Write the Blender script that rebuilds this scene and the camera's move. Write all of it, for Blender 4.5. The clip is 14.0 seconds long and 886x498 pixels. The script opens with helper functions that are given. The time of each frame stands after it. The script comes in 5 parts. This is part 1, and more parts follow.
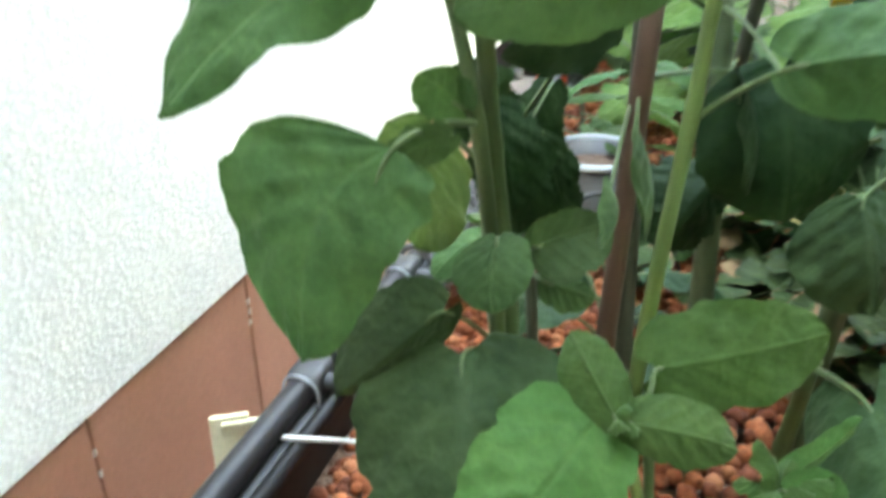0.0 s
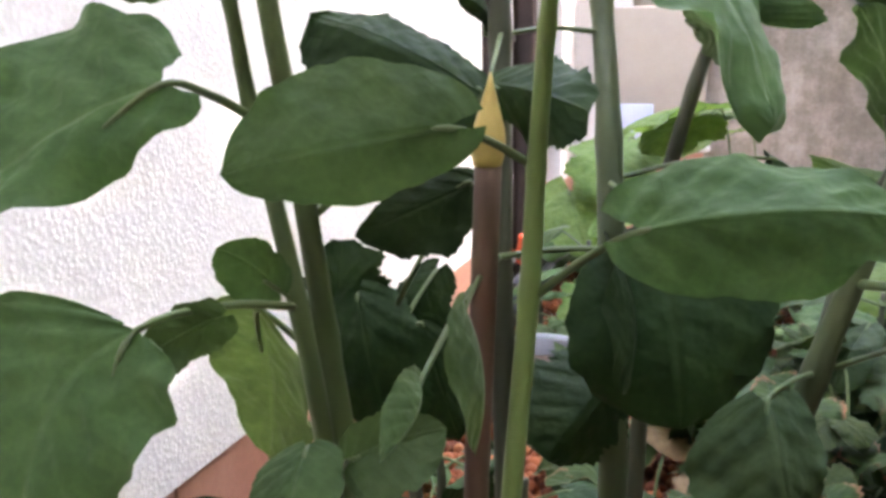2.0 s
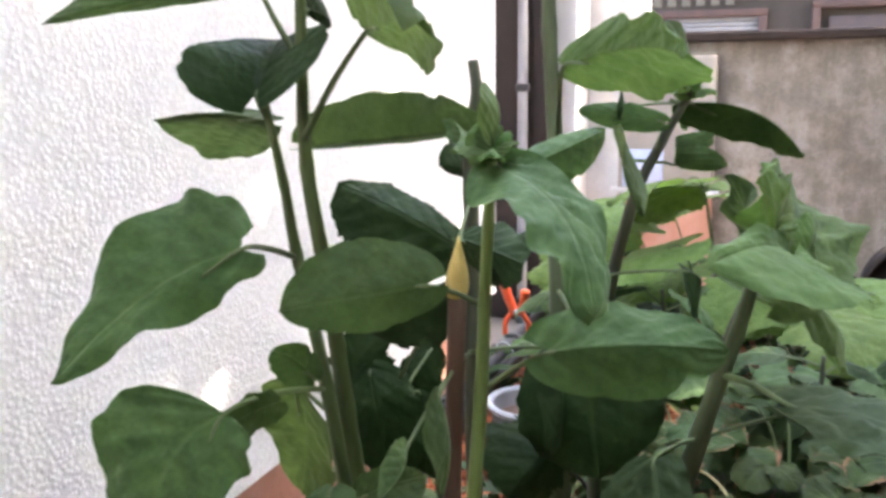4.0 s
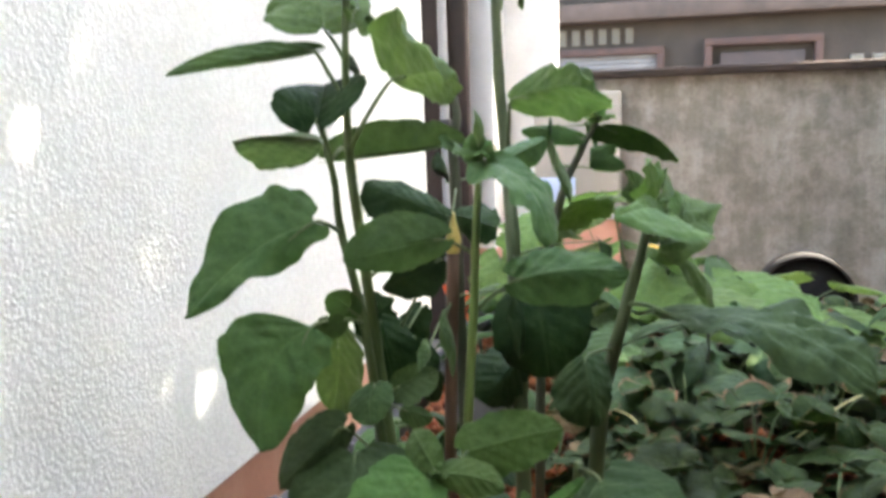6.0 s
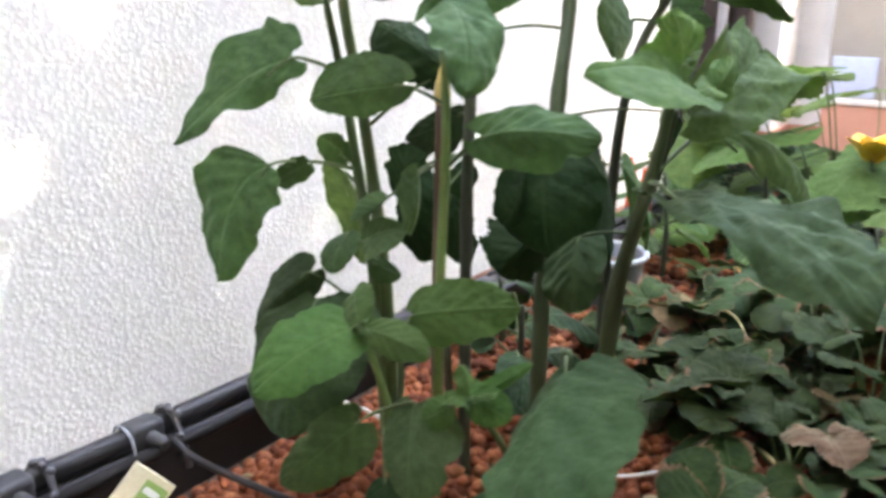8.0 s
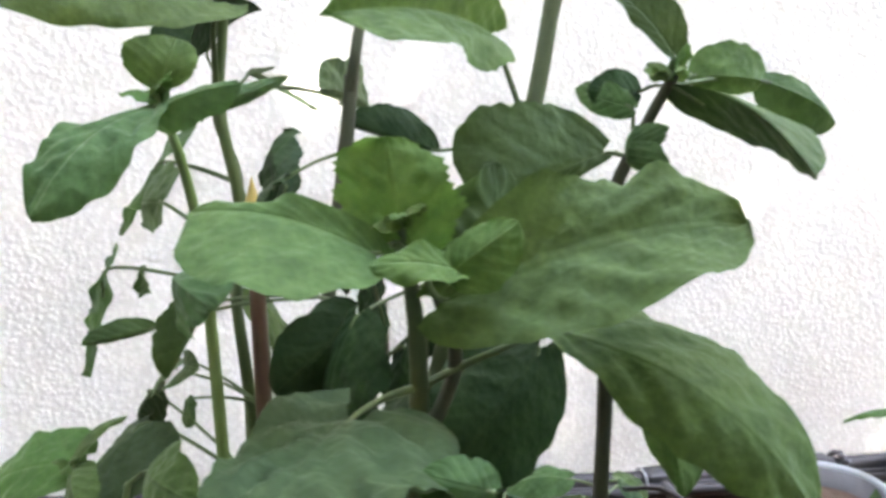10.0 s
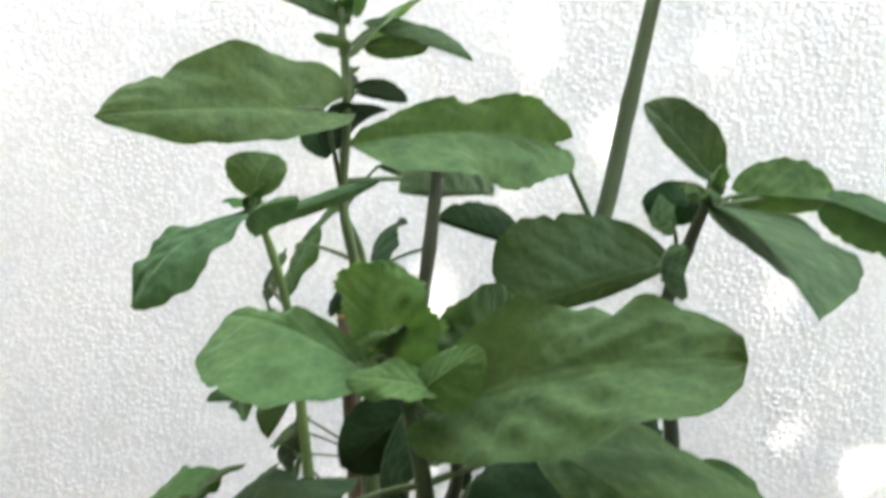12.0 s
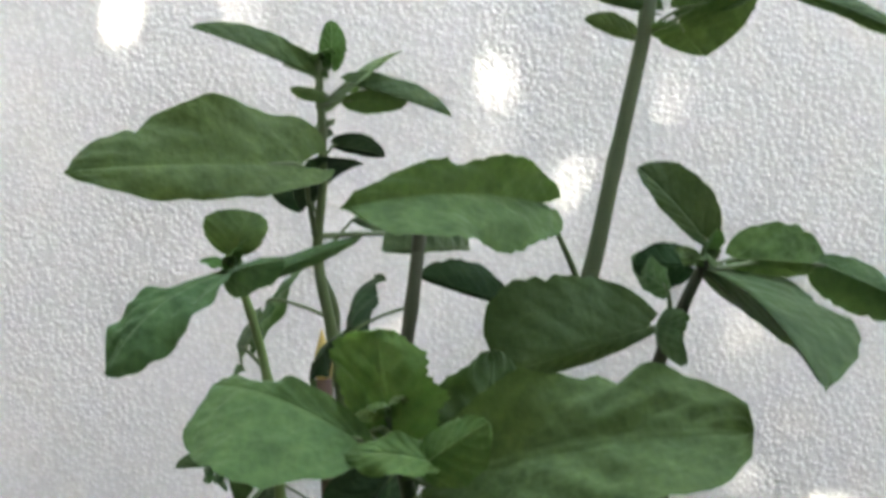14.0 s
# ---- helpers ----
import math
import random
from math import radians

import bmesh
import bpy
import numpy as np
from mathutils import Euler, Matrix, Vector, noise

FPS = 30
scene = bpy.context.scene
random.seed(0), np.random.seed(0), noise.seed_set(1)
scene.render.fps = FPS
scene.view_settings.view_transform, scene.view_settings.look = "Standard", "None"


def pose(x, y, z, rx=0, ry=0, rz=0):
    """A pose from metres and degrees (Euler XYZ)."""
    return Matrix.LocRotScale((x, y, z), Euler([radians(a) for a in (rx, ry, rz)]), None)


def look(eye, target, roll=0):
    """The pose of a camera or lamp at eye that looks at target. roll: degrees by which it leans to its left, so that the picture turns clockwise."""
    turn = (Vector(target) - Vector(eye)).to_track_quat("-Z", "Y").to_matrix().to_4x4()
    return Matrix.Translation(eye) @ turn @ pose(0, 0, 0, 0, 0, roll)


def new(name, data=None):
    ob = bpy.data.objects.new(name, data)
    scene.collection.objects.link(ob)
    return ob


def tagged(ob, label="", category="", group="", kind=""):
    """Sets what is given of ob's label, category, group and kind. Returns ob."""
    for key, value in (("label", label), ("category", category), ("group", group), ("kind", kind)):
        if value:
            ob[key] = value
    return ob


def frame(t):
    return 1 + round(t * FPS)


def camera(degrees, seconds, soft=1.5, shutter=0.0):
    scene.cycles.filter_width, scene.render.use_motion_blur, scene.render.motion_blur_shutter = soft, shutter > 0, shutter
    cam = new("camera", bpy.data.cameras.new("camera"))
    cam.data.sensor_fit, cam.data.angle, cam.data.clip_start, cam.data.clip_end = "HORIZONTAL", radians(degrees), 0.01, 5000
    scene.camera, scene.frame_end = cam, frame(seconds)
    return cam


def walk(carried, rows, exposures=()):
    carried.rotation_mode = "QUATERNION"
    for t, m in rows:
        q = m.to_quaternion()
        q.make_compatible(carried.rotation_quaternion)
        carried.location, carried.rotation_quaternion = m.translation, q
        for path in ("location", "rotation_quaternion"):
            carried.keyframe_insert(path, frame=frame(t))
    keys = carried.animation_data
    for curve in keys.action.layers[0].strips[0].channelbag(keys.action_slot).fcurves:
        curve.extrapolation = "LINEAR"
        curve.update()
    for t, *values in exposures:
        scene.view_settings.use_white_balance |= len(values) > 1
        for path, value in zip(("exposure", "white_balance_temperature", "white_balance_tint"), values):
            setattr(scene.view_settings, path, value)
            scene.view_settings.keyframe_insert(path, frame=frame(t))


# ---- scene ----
cam = camera(54.5, 14.0, soft=3.4, shutter=0.4)
PATH = [
    (0, (0.594, -0.372, 0.565), (0.021, 1.317, -0.341), -1.0),
    (0.5, (0.555, -0.404, 0.606), (0.315, 1.406, -0.211), -1.4),
    (1, (0.548, -0.413, 0.585), (0.529, 1.452, -0.139), -0.5),
    (1.5, (0.638, -0.342, 0.544), (0.176, 1.535, 0.034), -0.1),
    (2, (0.646, -0.291, 0.534), (0.005, 1.548, 0.078), -1.0),
    (2.5, (0.645, -0.27, 0.523), (-0.04, 1.558, 0.085), -0.4),
    (3, (0.647, -0.273, 0.541), (-0.046, 1.555, 0.118), -1.2),
    (3.5, (0.688, -0.322, 0.599), (-0.025, 1.499, 0.182), -0.7),
    (5.8, (0.727, -0.647, 0.61), (0.211, 1.266, 0.334), -1.8),
    (6, (0.726, -0.642, 0.6), (0.214, 1.267, 0.291), -1.8),
    (6.5, (0.722, -0.633, 0.574), (0.203, 1.25, 0.145), -1.6),
    (7, (0.722, -0.629, 0.549), (0.207, 1.22, -0.015), -1.4),
    (7.5, (0.787, -0.582, 0.551), (0.067, 1.191, -0.03), -1.7),
    (8, (0.923, -0.501, 0.576), (-0.191, 1.051, -0.016), 0.2),
    (8.3, (0.968, -0.428, 0.592), (-0.26, 1.037, 0.003), -1.3),
    (8.5, (0.972, -0.376, 0.587), (-0.365, 1.001, 0.024), -0.5),
    (8.7, (0.978, -0.312, 0.585), (-0.496, 0.92, 0.028), 0.5),
    (10.8, (1.142, 0.154, 0.6), (-0.795, -0.005, 0.13), 1.7),
    (11, (1.152, 0.187, 0.613), (-0.752, -0.152, 0.103), 1.1),
    (11.5, (1.117, 0.145, 0.629), (-0.79, -0.256, 0.182), 0.4),
    (12, (1.103, 0.134, 0.641), (-0.849, -0.11, 0.28), 0.9),
    (12.5, (1.108, 0.122, 0.676), (-0.866, -0.092, 0.439), 1.2),
    (13, (1.103, 0.114, 0.683), (-0.883, -0.04, 0.508), 1.8),
    (13.5, (1.097, 0.101, 0.678), (-0.887, -0.043, 0.473), 1.9),
    (14, (1.094, 0.103, 0.653), (-0.885, 0.002, 0.378), 1.5),
]
walk(cam, [(t, look(eye, target, roll)) for t, eye, target, roll in PATH],
     exposures=[(0.0, 5.95, 7150, -4), (0.5, 5.5, 7050, -3), (1.0, 5.47, 7500, 1), (1.5, 5.77, 7550, 13), (2.0, 5.46, 7300, 20), (3.2, 5.2, 7100, 23), (3.7, 5.35, 7250, 20), (5.8, 5.26, 7270, 8), (7.0, 5.46, 7020, 11), (7.7, 5.49, 7040, 13), (8.2, 5.43, 7270, 15), (8.5, 5.17, 7330, 16), (10.8, 5.6, 7110, 11), (11.5, 5.38, 7100, 9), (12.0, 5.3, 7150, 7), (12.8, 4.69, 7080, 9), (14.0, 4.73, 7080, 9)])

# ---- light ----
SUN_ELEVATION, SUN_AZIMUTH = 45.0, 75.0
world = bpy.data.worlds.new("sky")
scene.world = world
world.use_nodes = True
sky = world.node_tree.nodes.new("ShaderNodeTexSky")
sky.sky_type, sky.sun_disc = "NISHITA", False
sky.sun_elevation, sky.sun_rotation = radians(SUN_ELEVATION), radians(SUN_AZIMUTH)
sky.air_density, sky.dust_density = 1.0, 3.0
world.node_tree.links.new(sky.outputs[0], world.node_tree.nodes["Background"].inputs[0])
world.node_tree.nodes["Background"].inputs[1].default_value = 0.15
sun_data = bpy.data.lights.new("sun", "SUN")
sun_data.energy, sun_data.angle, sun_data.color = 2.7, radians(0.53), (1.0, 0.96, 0.9)
sun = new("sun", sun_data)
_e, _a = radians(SUN_ELEVATION), radians(SUN_AZIMUTH)
sun.matrix_world = look((3 * math.sin(_a) * math.cos(_e), 3 * math.cos(_a) * math.cos(_e), 3 * math.sin(_e)), (0, 0, 0))


# ---- materials ----
def shader(name):
    m = bpy.data.materials.new(name)
    m.use_nodes = True
    return m, m.node_tree.nodes, m.node_tree.links, m.node_tree.nodes["Principled BSDF"]


def ramp(nodes, links, source, stops):
    r = nodes.new("ShaderNodeValToRGB")
    el = r.color_ramp.elements
    while len(el) < len(stops):
        el.new(0.5)
    for e, (p, c) in zip(el, stops):
        e.position, e.color = p, (*c, 1)
    links.new(source, r.inputs[0])
    return r.outputs[0]


def noise_of(nodes, links, scale, detail=4, rough=0.55, coord="Object", stretch=(1, 1, 1)):
    tc, mp, nz = nodes.new("ShaderNodeTexCoord"), nodes.new("ShaderNodeMapping"), nodes.new("ShaderNodeTexNoise")
    mp.inputs["Scale"].default_value = stretch
    nz.inputs["Scale"].default_value, nz.inputs["Detail"].default_value, nz.inputs["Roughness"].default_value = scale, detail, rough
    links.new(tc.outputs[coord], mp.inputs[0])
    links.new(mp.outputs[0], nz.inputs[0])
    return nz.outputs[0]


def mixed(nodes, links, kind, fac, a, b):
    x = nodes.new("ShaderNodeMix")
    x.data_type, x.blend_type = "RGBA", kind
    for i, v in ((0, fac), (6, a), (7, b)):
        if isinstance(v, (int, float)):
            x.inputs[i].default_value = v
        elif isinstance(v, tuple):
            x.inputs[i].default_value = (*v, 1)
        else:
            links.new(v, x.inputs[i])
    return x.outputs[2]


def bumped(nodes, links, bsdf, source, strength, distance, after=None):
    b = nodes.new("ShaderNodeBump")
    b.inputs["Strength"].default_value, b.inputs["Distance"].default_value = strength, distance
    links.new(source, b.inputs["Height"])
    if after:
        links.new(after, b.inputs["Normal"])
    links.new(b.outputs[0], bsdf.inputs["Normal"])
    return b.outputs[0]


def surface(name, dark, light, scale, rough=0.7, fine=200, bump=0.3, depth=0.002, metal=0.0, stretch=(1, 1, 1), stain=None, spec=0.5):
    """A plain two-scale surface: broad mottling, fine grain, bump, and a roughness that varies."""
    m, n, l, b = shader(name)
    broad, grain = noise_of(n, l, scale, 5, stretch=stretch), noise_of(n, l, fine, 3, stretch=stretch)
    c = ramp(n, l, broad, [(0.3, dark), (0.7, light)])
    g = ramp(n, l, grain, [(0.3, (0.82, 0.82, 0.82)), (0.7, (1.0, 1.0, 1.0))])
    c = mixed(n, l, "MULTIPLY", 0.7, c, g)
    if stain:
        s = ramp(n, l, noise_of(n, l, scale * 0.37, 6, 0.65, stretch=stain[1]), [(0.5, (0, 0, 0)), (0.72, (1, 1, 1))])
        c = mixed(n, l, "MIX", s, c, stain[0])
    l.new(c, b.inputs["Base Color"])
    r = ramp(n, l, broad, [(0.2, (rough * 0.85,) * 3), (0.8, (min(1, rough * 1.1),) * 3)])
    l.new(r, b.inputs["Roughness"])
    b.inputs["Metallic"].default_value = metal
    b.inputs["Specular IOR Level"].default_value = spec
    bumped(n, l, b, grain, bump, depth)
    return m


def stucco_material():
    m, n, l, b = shader("white_roughcast")
    tc, warp, cells = n.new("ShaderNodeTexCoord"), n.new("ShaderNodeVectorMath"), n.new("ShaderNodeTexVoronoi")
    shift = n.new("ShaderNodeTexNoise")
    shift.inputs["Scale"].default_value, shift.inputs["Detail"].default_value = 110, 2
    l.new(tc.outputs["Object"], shift.inputs[0])
    warp.operation = "MULTIPLY_ADD"
    l.new(shift.outputs["Color"], warp.inputs[0])
    warp.inputs[1].default_value = (0.003, 0.003, 0.003)
    l.new(tc.outputs["Object"], warp.inputs[2])
    cells.feature = "SMOOTH_F1"
    cells.inputs["Scale"].default_value, cells.inputs["Smoothness"].default_value = 145, 0.6
    l.new(warp.outputs[0], cells.inputs[0])
    grain = ramp(n, l, cells.outputs["Distance"], [(0.05, (1, 1, 1)), (0.65, (0, 0, 0))])
    grit = mixed(n, l, "MIX", 0.55, noise_of(n, l, 190, 3, 0.5), grain)
    lump = noise_of(n, l, 60, 3, 0.55)
    wave = noise_of(n, l, 14, 3, 0.5)
    h = mixed(n, l, "MIX", 0.45, grit, lump)
    h = mixed(n, l, "MIX", 0.12, h, wave)
    c = ramp(n, l, noise_of(n, l, 2.2, 6, 0.6), [(0.3, (0.74, 0.74, 0.73)), (0.7, (0.82, 0.82, 0.81))])
    # darker in the low parts of the grain
    hollow_tone = ramp(n, l, h, [(0.34, (0.72, 0.72, 0.71)), (0.56, (1, 1, 1))])
    c = mixed(n, l, "MULTIPLY", 0.45, c, hollow_tone)
    l.new(c, b.inputs["Base Color"])
    b.inputs["Roughness"].default_value = 0.95
    b.inputs["Specular IOR Level"].default_value = 0.15
    bumped(n, l, b, h, 1.0, 0.0031)
    return m


def leaf_material(name, dark, light, vein, through_light, gloss=0.58, scorch=0.0, sheen=0.22):
    """Leaf blade: mottled green, paler veins along the blade's own map, light that passes through."""
    m, n, l, b = shader(name)
    uv = n.new("ShaderNodeUVMap")
    sep = n.new("ShaderNodeSeparateXYZ")
    l.new(uv.outputs[0], sep.inputs[0])

    def maths(op, a, c=None):
        x = n.new("ShaderNodeMath")
        x.operation = op
        for i, v in ((0, a), (1, c)):
            if v is None:
                continue
            if isinstance(v, (int, float)):
                x.inputs[i].default_value = v
            else:
                l.new(v, x.inputs[i])
        return x.outputs[0]

    across = maths("ABSOLUTE", maths("SUBTRACT", maths("MULTIPLY", sep.outputs[1], 2.0), 1.0))
    wob = noise_of(n, l, 5, 2, coord="UV")
    along = maths("ADD", maths("SUBTRACT", maths("MULTIPLY", sep.outputs[0], 5.5), maths("MULTIPLY", across, 2.0)), maths("MULTIPLY", wob, 0.9))
    saw = maths("ABSOLUTE", maths("SUBTRACT", maths("FRACT", along), 0.5))
    side = ramp(n, l, saw, [(0.0, (1, 1, 1)), (0.30, (0, 0, 0))])
    mid = ramp(n, l, across, [(0.010, (1, 1, 1)), (0.085, (0, 0, 0))])
    veins = mixed(n, l, "LIGHTEN", 1.0, mid, mixed(n, l, "MULTIPLY", 1.0, side, (0.38, 0.38, 0.38)))
    info = n.new("ShaderNodeObjectInfo")
    blotch = noise_of(n, l, 55, 4)
    c = ramp(n, l, blotch, [(0.32, dark), (0.68, light)])
    net, flat = n.new("ShaderNodeTexVoronoi"), n.new("ShaderNodeTexCoord")
    net.feature = "DISTANCE_TO_EDGE"
    net.inputs["Scale"].default_value = 130
    l.new(flat.outputs["Object"], net.inputs[0])
    mesh_veins = ramp(n, l, net.outputs["Distance"], [(0.0, (1.06, 1.05, 1.05)), (0.16, (0.97, 0.97, 0.97)), (0.5, (0.90, 0.91, 0.90))])
    c = mixed(n, l, "MULTIPLY", 0.85, c, mesh_veins)
    fine = ramp(n, l, noise_of(n, l, 420, 3), [(0.3, (0.90, 0.90, 0.90)), (0.7, (1.05, 1.05, 1.05))])
    c = mixed(n, l, "MULTIPLY", 0.8, c, fine)
    hue = n.new("ShaderNodeHueSaturation")
    l.new(c, hue.inputs["Color"])
    l.new(maths("ADD", 0.485, maths("MULTIPLY", info.outputs["Random"], 0.03)), hue.inputs["Hue"])
    l.new(maths("ADD", 0.8, maths("MULTIPLY", info.outputs["Random"], 0.4)), hue.inputs["Value"])
    c = mixed(n, l, "MIX", mixed(n, l, "MULTIPLY", 1.0, veins, (0.17, 0.17, 0.17)), hue.outputs[0], vein)
    if scorch:
        burnt = maths("MULTIPLY", 0.625, maths("ADD", maths("MULTIPLY", across, 0.75), maths("ADD", maths("MULTIPLY", noise_of(n, l, 45, 4), 0.45), maths("MULTIPLY", info.outputs["Random"], scorch))))
        c = mixed(n, l, "MIX", ramp(n, l, burnt, [(1.05 / 1.6, (0, 0, 0)), (1.22 / 1.6, (1, 1, 1))]), c, (0.19, 0.095, 0.052))
    l.new(c, b.inputs["Base Color"])
    b.inputs["Roughness"].default_value = gloss + 0.06
    b.inputs["Specular IOR Level"].default_value = 0.15
    b.inputs["Sheen Weight"].default_value, b.inputs["Sheen Roughness"].default_value = sheen, 0.45
    b.inputs["Sheen Tint"].default_value = (0.80, 1.0, 0.68, 1)
    cells, spot = n.new("ShaderNodeTexVoronoi"), n.new("ShaderNodeTexCoord")
    cells.inputs["Scale"].default_value = 150
    l.new(spot.outputs["Object"], cells.inputs[0])
    blister = mixed(n, l, "MIX", 0.3, noise_of(n, l, 85, 2), cells.outputs["Distance"])
    quilt = mixed(n, l, "MIX", 0.22, blister, mixed(n, l, "SUBTRACT", 1.0, (1, 1, 1), veins))
    nrm = bumped(n, l, b, quilt, 0.85, 0.0034)
    tr, mx, out = n.new("ShaderNodeBsdfTranslucent"), n.new("ShaderNodeMixShader"), n["Material Output"]
    warm = mixed(n, l, "MULTIPLY", 1.0, c, (1.25, 1.25, 0.85))
    l.new(warm, tr.inputs[0])
    l.new(nrm, tr.inputs[1])
    mx.inputs[0].default_value = through_light
    l.new(b.outputs[0], mx.inputs[1])
    l.new(tr.outputs[0], mx.inputs[2])
    l.new(mx.outputs[0], out.inputs[0])
    return m


def pebble_material():
    m, n, l, b = shader("fired_clay_pebble")
    info, geo = n.new("ShaderNodeObjectInfo"), n.new("ShaderNodeNewGeometry")
    add = n.new("ShaderNodeMath")
    l.new(info.outputs["Random"], add.inputs[0])
    l.new(geo.outputs["Random Per Island"], add.inputs[1])
    fr = n.new("ShaderNodeMath")
    fr.operation = "FRACT"
    l.new(add.outputs[0], fr.inputs[0])
    c = ramp(n, l, fr.outputs[0], [(0.0, (0.092, 0.026, 0.012)), (0.35, (0.190, 0.054, 0.021)), (0.75, (0.285, 0.088, 0.033)), (1.0, (0.34, 0.140, 0.066))])
    grain = noise_of(n, l, 260, 5, 0.65)
    c = mixed(n, l, "MULTIPLY", 0.85, c, ramp(n, l, grain, [(0.3, (0.55, 0.5, 0.48)), (0.65, (1.1, 1.1, 1.1))]))
    l.new(c, b.inputs["Base Color"])
    b.inputs["Roughness"].default_value = 0.9
    b.inputs["Specular IOR Level"].default_value = 0.25
    bumped(n, l, b, grain, 0.5, 0.002)
    return m


def concrete_material():
    """Old cast concrete: grey-beige, blotched with dark lichen, streaked downwards."""
    m, n, l, b = shader("weathered_concrete")
    c = ramp(n, l, noise_of(n, l, 2.6, 6, 0.6), [(0.3, (0.31, 0.275, 0.235)), (0.7, (0.44, 0.395, 0.340))])
    blotch = ramp(n, l, noise_of(n, l, 9, 9, 0.72), [(0.42, (0.42, 0.40, 0.34)), (0.58, (1, 1, 1))])
    streak = ramp(n, l, noise_of(n, l, 7, 6, 0.6, stretch=(1.4, 1, 0.18)), [(0.35, (0.55, 0.53, 0.48)), (0.6, (1, 1, 1))])
    c = mixed(n, l, "MULTIPLY", 0.55, c, blotch)
    c = mixed(n, l, "MULTIPLY", 0.6, c, streak)
    moss = ramp(n, l, noise_of(n, l, 4.3, 7, 0.65), [(0.60, (0, 0, 0)), (0.75, (0.5, 0.5, 0.5))])
    c = mixed(n, l, "MIX", moss, c, (0.20, 0.21, 0.12))
    grain = noise_of(n, l, 70, 5, 0.65)
    c = mixed(n, l, "MULTIPLY", 0.6, c, ramp(n, l, grain, [(0.35, (0.7, 0.7, 0.7)), (0.6, (1, 1, 1))]))
    l.new(c, b.inputs["Base Color"])
    b.inputs["Roughness"].default_value = 0.95
    b.inputs["Specular IOR Level"].default_value = 0.2
    bumped(n, l, b, grain, 0.6, 0.008)
    return m


stucco = stucco_material()
leaf_mid = leaf_material("leaf_green", (0.040, 0.080, 0.026), (0.062, 0.112, 0.039), (0.100, 0.160, 0.062), 0.40)
# leaf green again, shade put into its colour for inner and rear leaves
leaf_dark_m = leaf_material("leaf_green_shaded", (0.011, 0.028, 0.008), (0.020, 0.044, 0.013), (0.036, 0.062, 0.020), 0.10, 0.55, sheen=0.0)
# leaf green again, lightened in colour for leaves with light coming through
leaf_lit_m = leaf_material("leaf_green_lit", (0.056, 0.102, 0.029), (0.087, 0.148, 0.046), (0.13, 0.20, 0.075), 0.42)
leaf_new_m = leaf_material("leaf_fresh_green", (0.046, 0.100, 0.022), (0.067, 0.132, 0.034), (0.11, 0.18, 0.055), 0.36)
leaf_tip_m = leaf_material("leaf_young_tip", (0.062, 0.118, 0.026), (0.100, 0.160, 0.040), (0.14, 0.21, 0.07), 0.40, 0.5)
leaf_blue_m = leaf_material("leaf_blue_green", (0.024, 0.050, 0.017), (0.041, 0.074, 0.027), (0.080, 0.120, 0.052), 0.2, 0.6, sheen=0.08)
berry_m = leaf_material("strawberry_leaf", (0.012, 0.026, 0.005), (0.028, 0.050, 0.010), (0.064, 0.092, 0.028), 0.16, 0.62, 0.28, 0.03)
squash_m = leaf_material("squash_leaf", (0.080, 0.140, 0.034), (0.130, 0.200, 0.056), (0.19, 0.26, 0.10), 0.42, 0.6)
dry_m = leaf_material("withered_leaf", (0.10, 0.058, 0.030), (0.19, 0.125, 0.068), (0.2, 0.15, 0.09), 0.15, 0.8)
stem_lit_m = surface("light_green_stem", (0.120, 0.195, 0.050), (0.175, 0.255, 0.075), 30, 0.55, 300, 0.3, 0.001, stretch=(1, 1, 0.15))
stem_m = surface("green_stem", (0.062, 0.100, 0.032), (0.105, 0.150, 0.050), 30, 0.55, 300, 0.3, 0.001, stretch=(1, 1, 0.15))
stem_dull_m = surface("dull_green_stem", (0.048, 0.074, 0.028), (0.085, 0.112, 0.044), 30, 0.6, 300, 0.3, 0.001, stretch=(1, 1, 0.15))
stem_dark_m = surface("purple_green_stem", (0.036, 0.044, 0.026), (0.070, 0.078, 0.042), 40, 0.65, 300, 0.3, 0.001, stretch=(1, 1, 0.15))
cane_m = surface("brown_cane", (0.085, 0.048, 0.031), (0.150, 0.082, 0.052), 25, 0.6, 260, 0.4, 0.001, stretch=(1, 1, 0.08))
tip_m = surface("yellow_cap", (0.50, 0.37, 0.10), (0.62, 0.47, 0.16), 60, 0.5, 300, 0.25, 0.001)
terracotta = surface("terracotta_tile", (0.36, 0.165, 0.105), (0.46, 0.225, 0.150), 4, 0.6, 140, 0.3, 0.002, stain=((0.50, 0.30, 0.22), (1, 1, 0.4)))
mortar = surface("grey_mortar", (0.30, 0.28, 0.26), (0.48, 0.45, 0.42), 18, 0.95, 220, 0.6, 0.003)
black_plastic = surface("black_plastic", (0.011, 0.010, 0.011), (0.022, 0.020, 0.022), 9, 0.52, 160, 0.3, 0.001, spec=0.35)
grey_plastic = surface("grey_plastic", (0.14, 0.15, 0.17), (0.24, 0.25, 0.28), 14, 0.4, 200, 0.15, 0.001)
pale_plastic = surface("pale_grey_plastic", (0.30, 0.32, 0.345), (0.40, 0.42, 0.45), 12, 0.4, 200, 0.15, 0.001)
violet_plastic = surface("violet_grey_plastic", (0.072, 0.070, 0.078), (0.115, 0.110, 0.118), 14, 0.45, 200, 0.15, 0.001)
dark_plastic = surface("dark_grey_plastic", (0.030, 0.030, 0.032), (0.055, 0.055, 0.058), 14, 0.5, 200, 0.15, 0.001, spec=0.35)
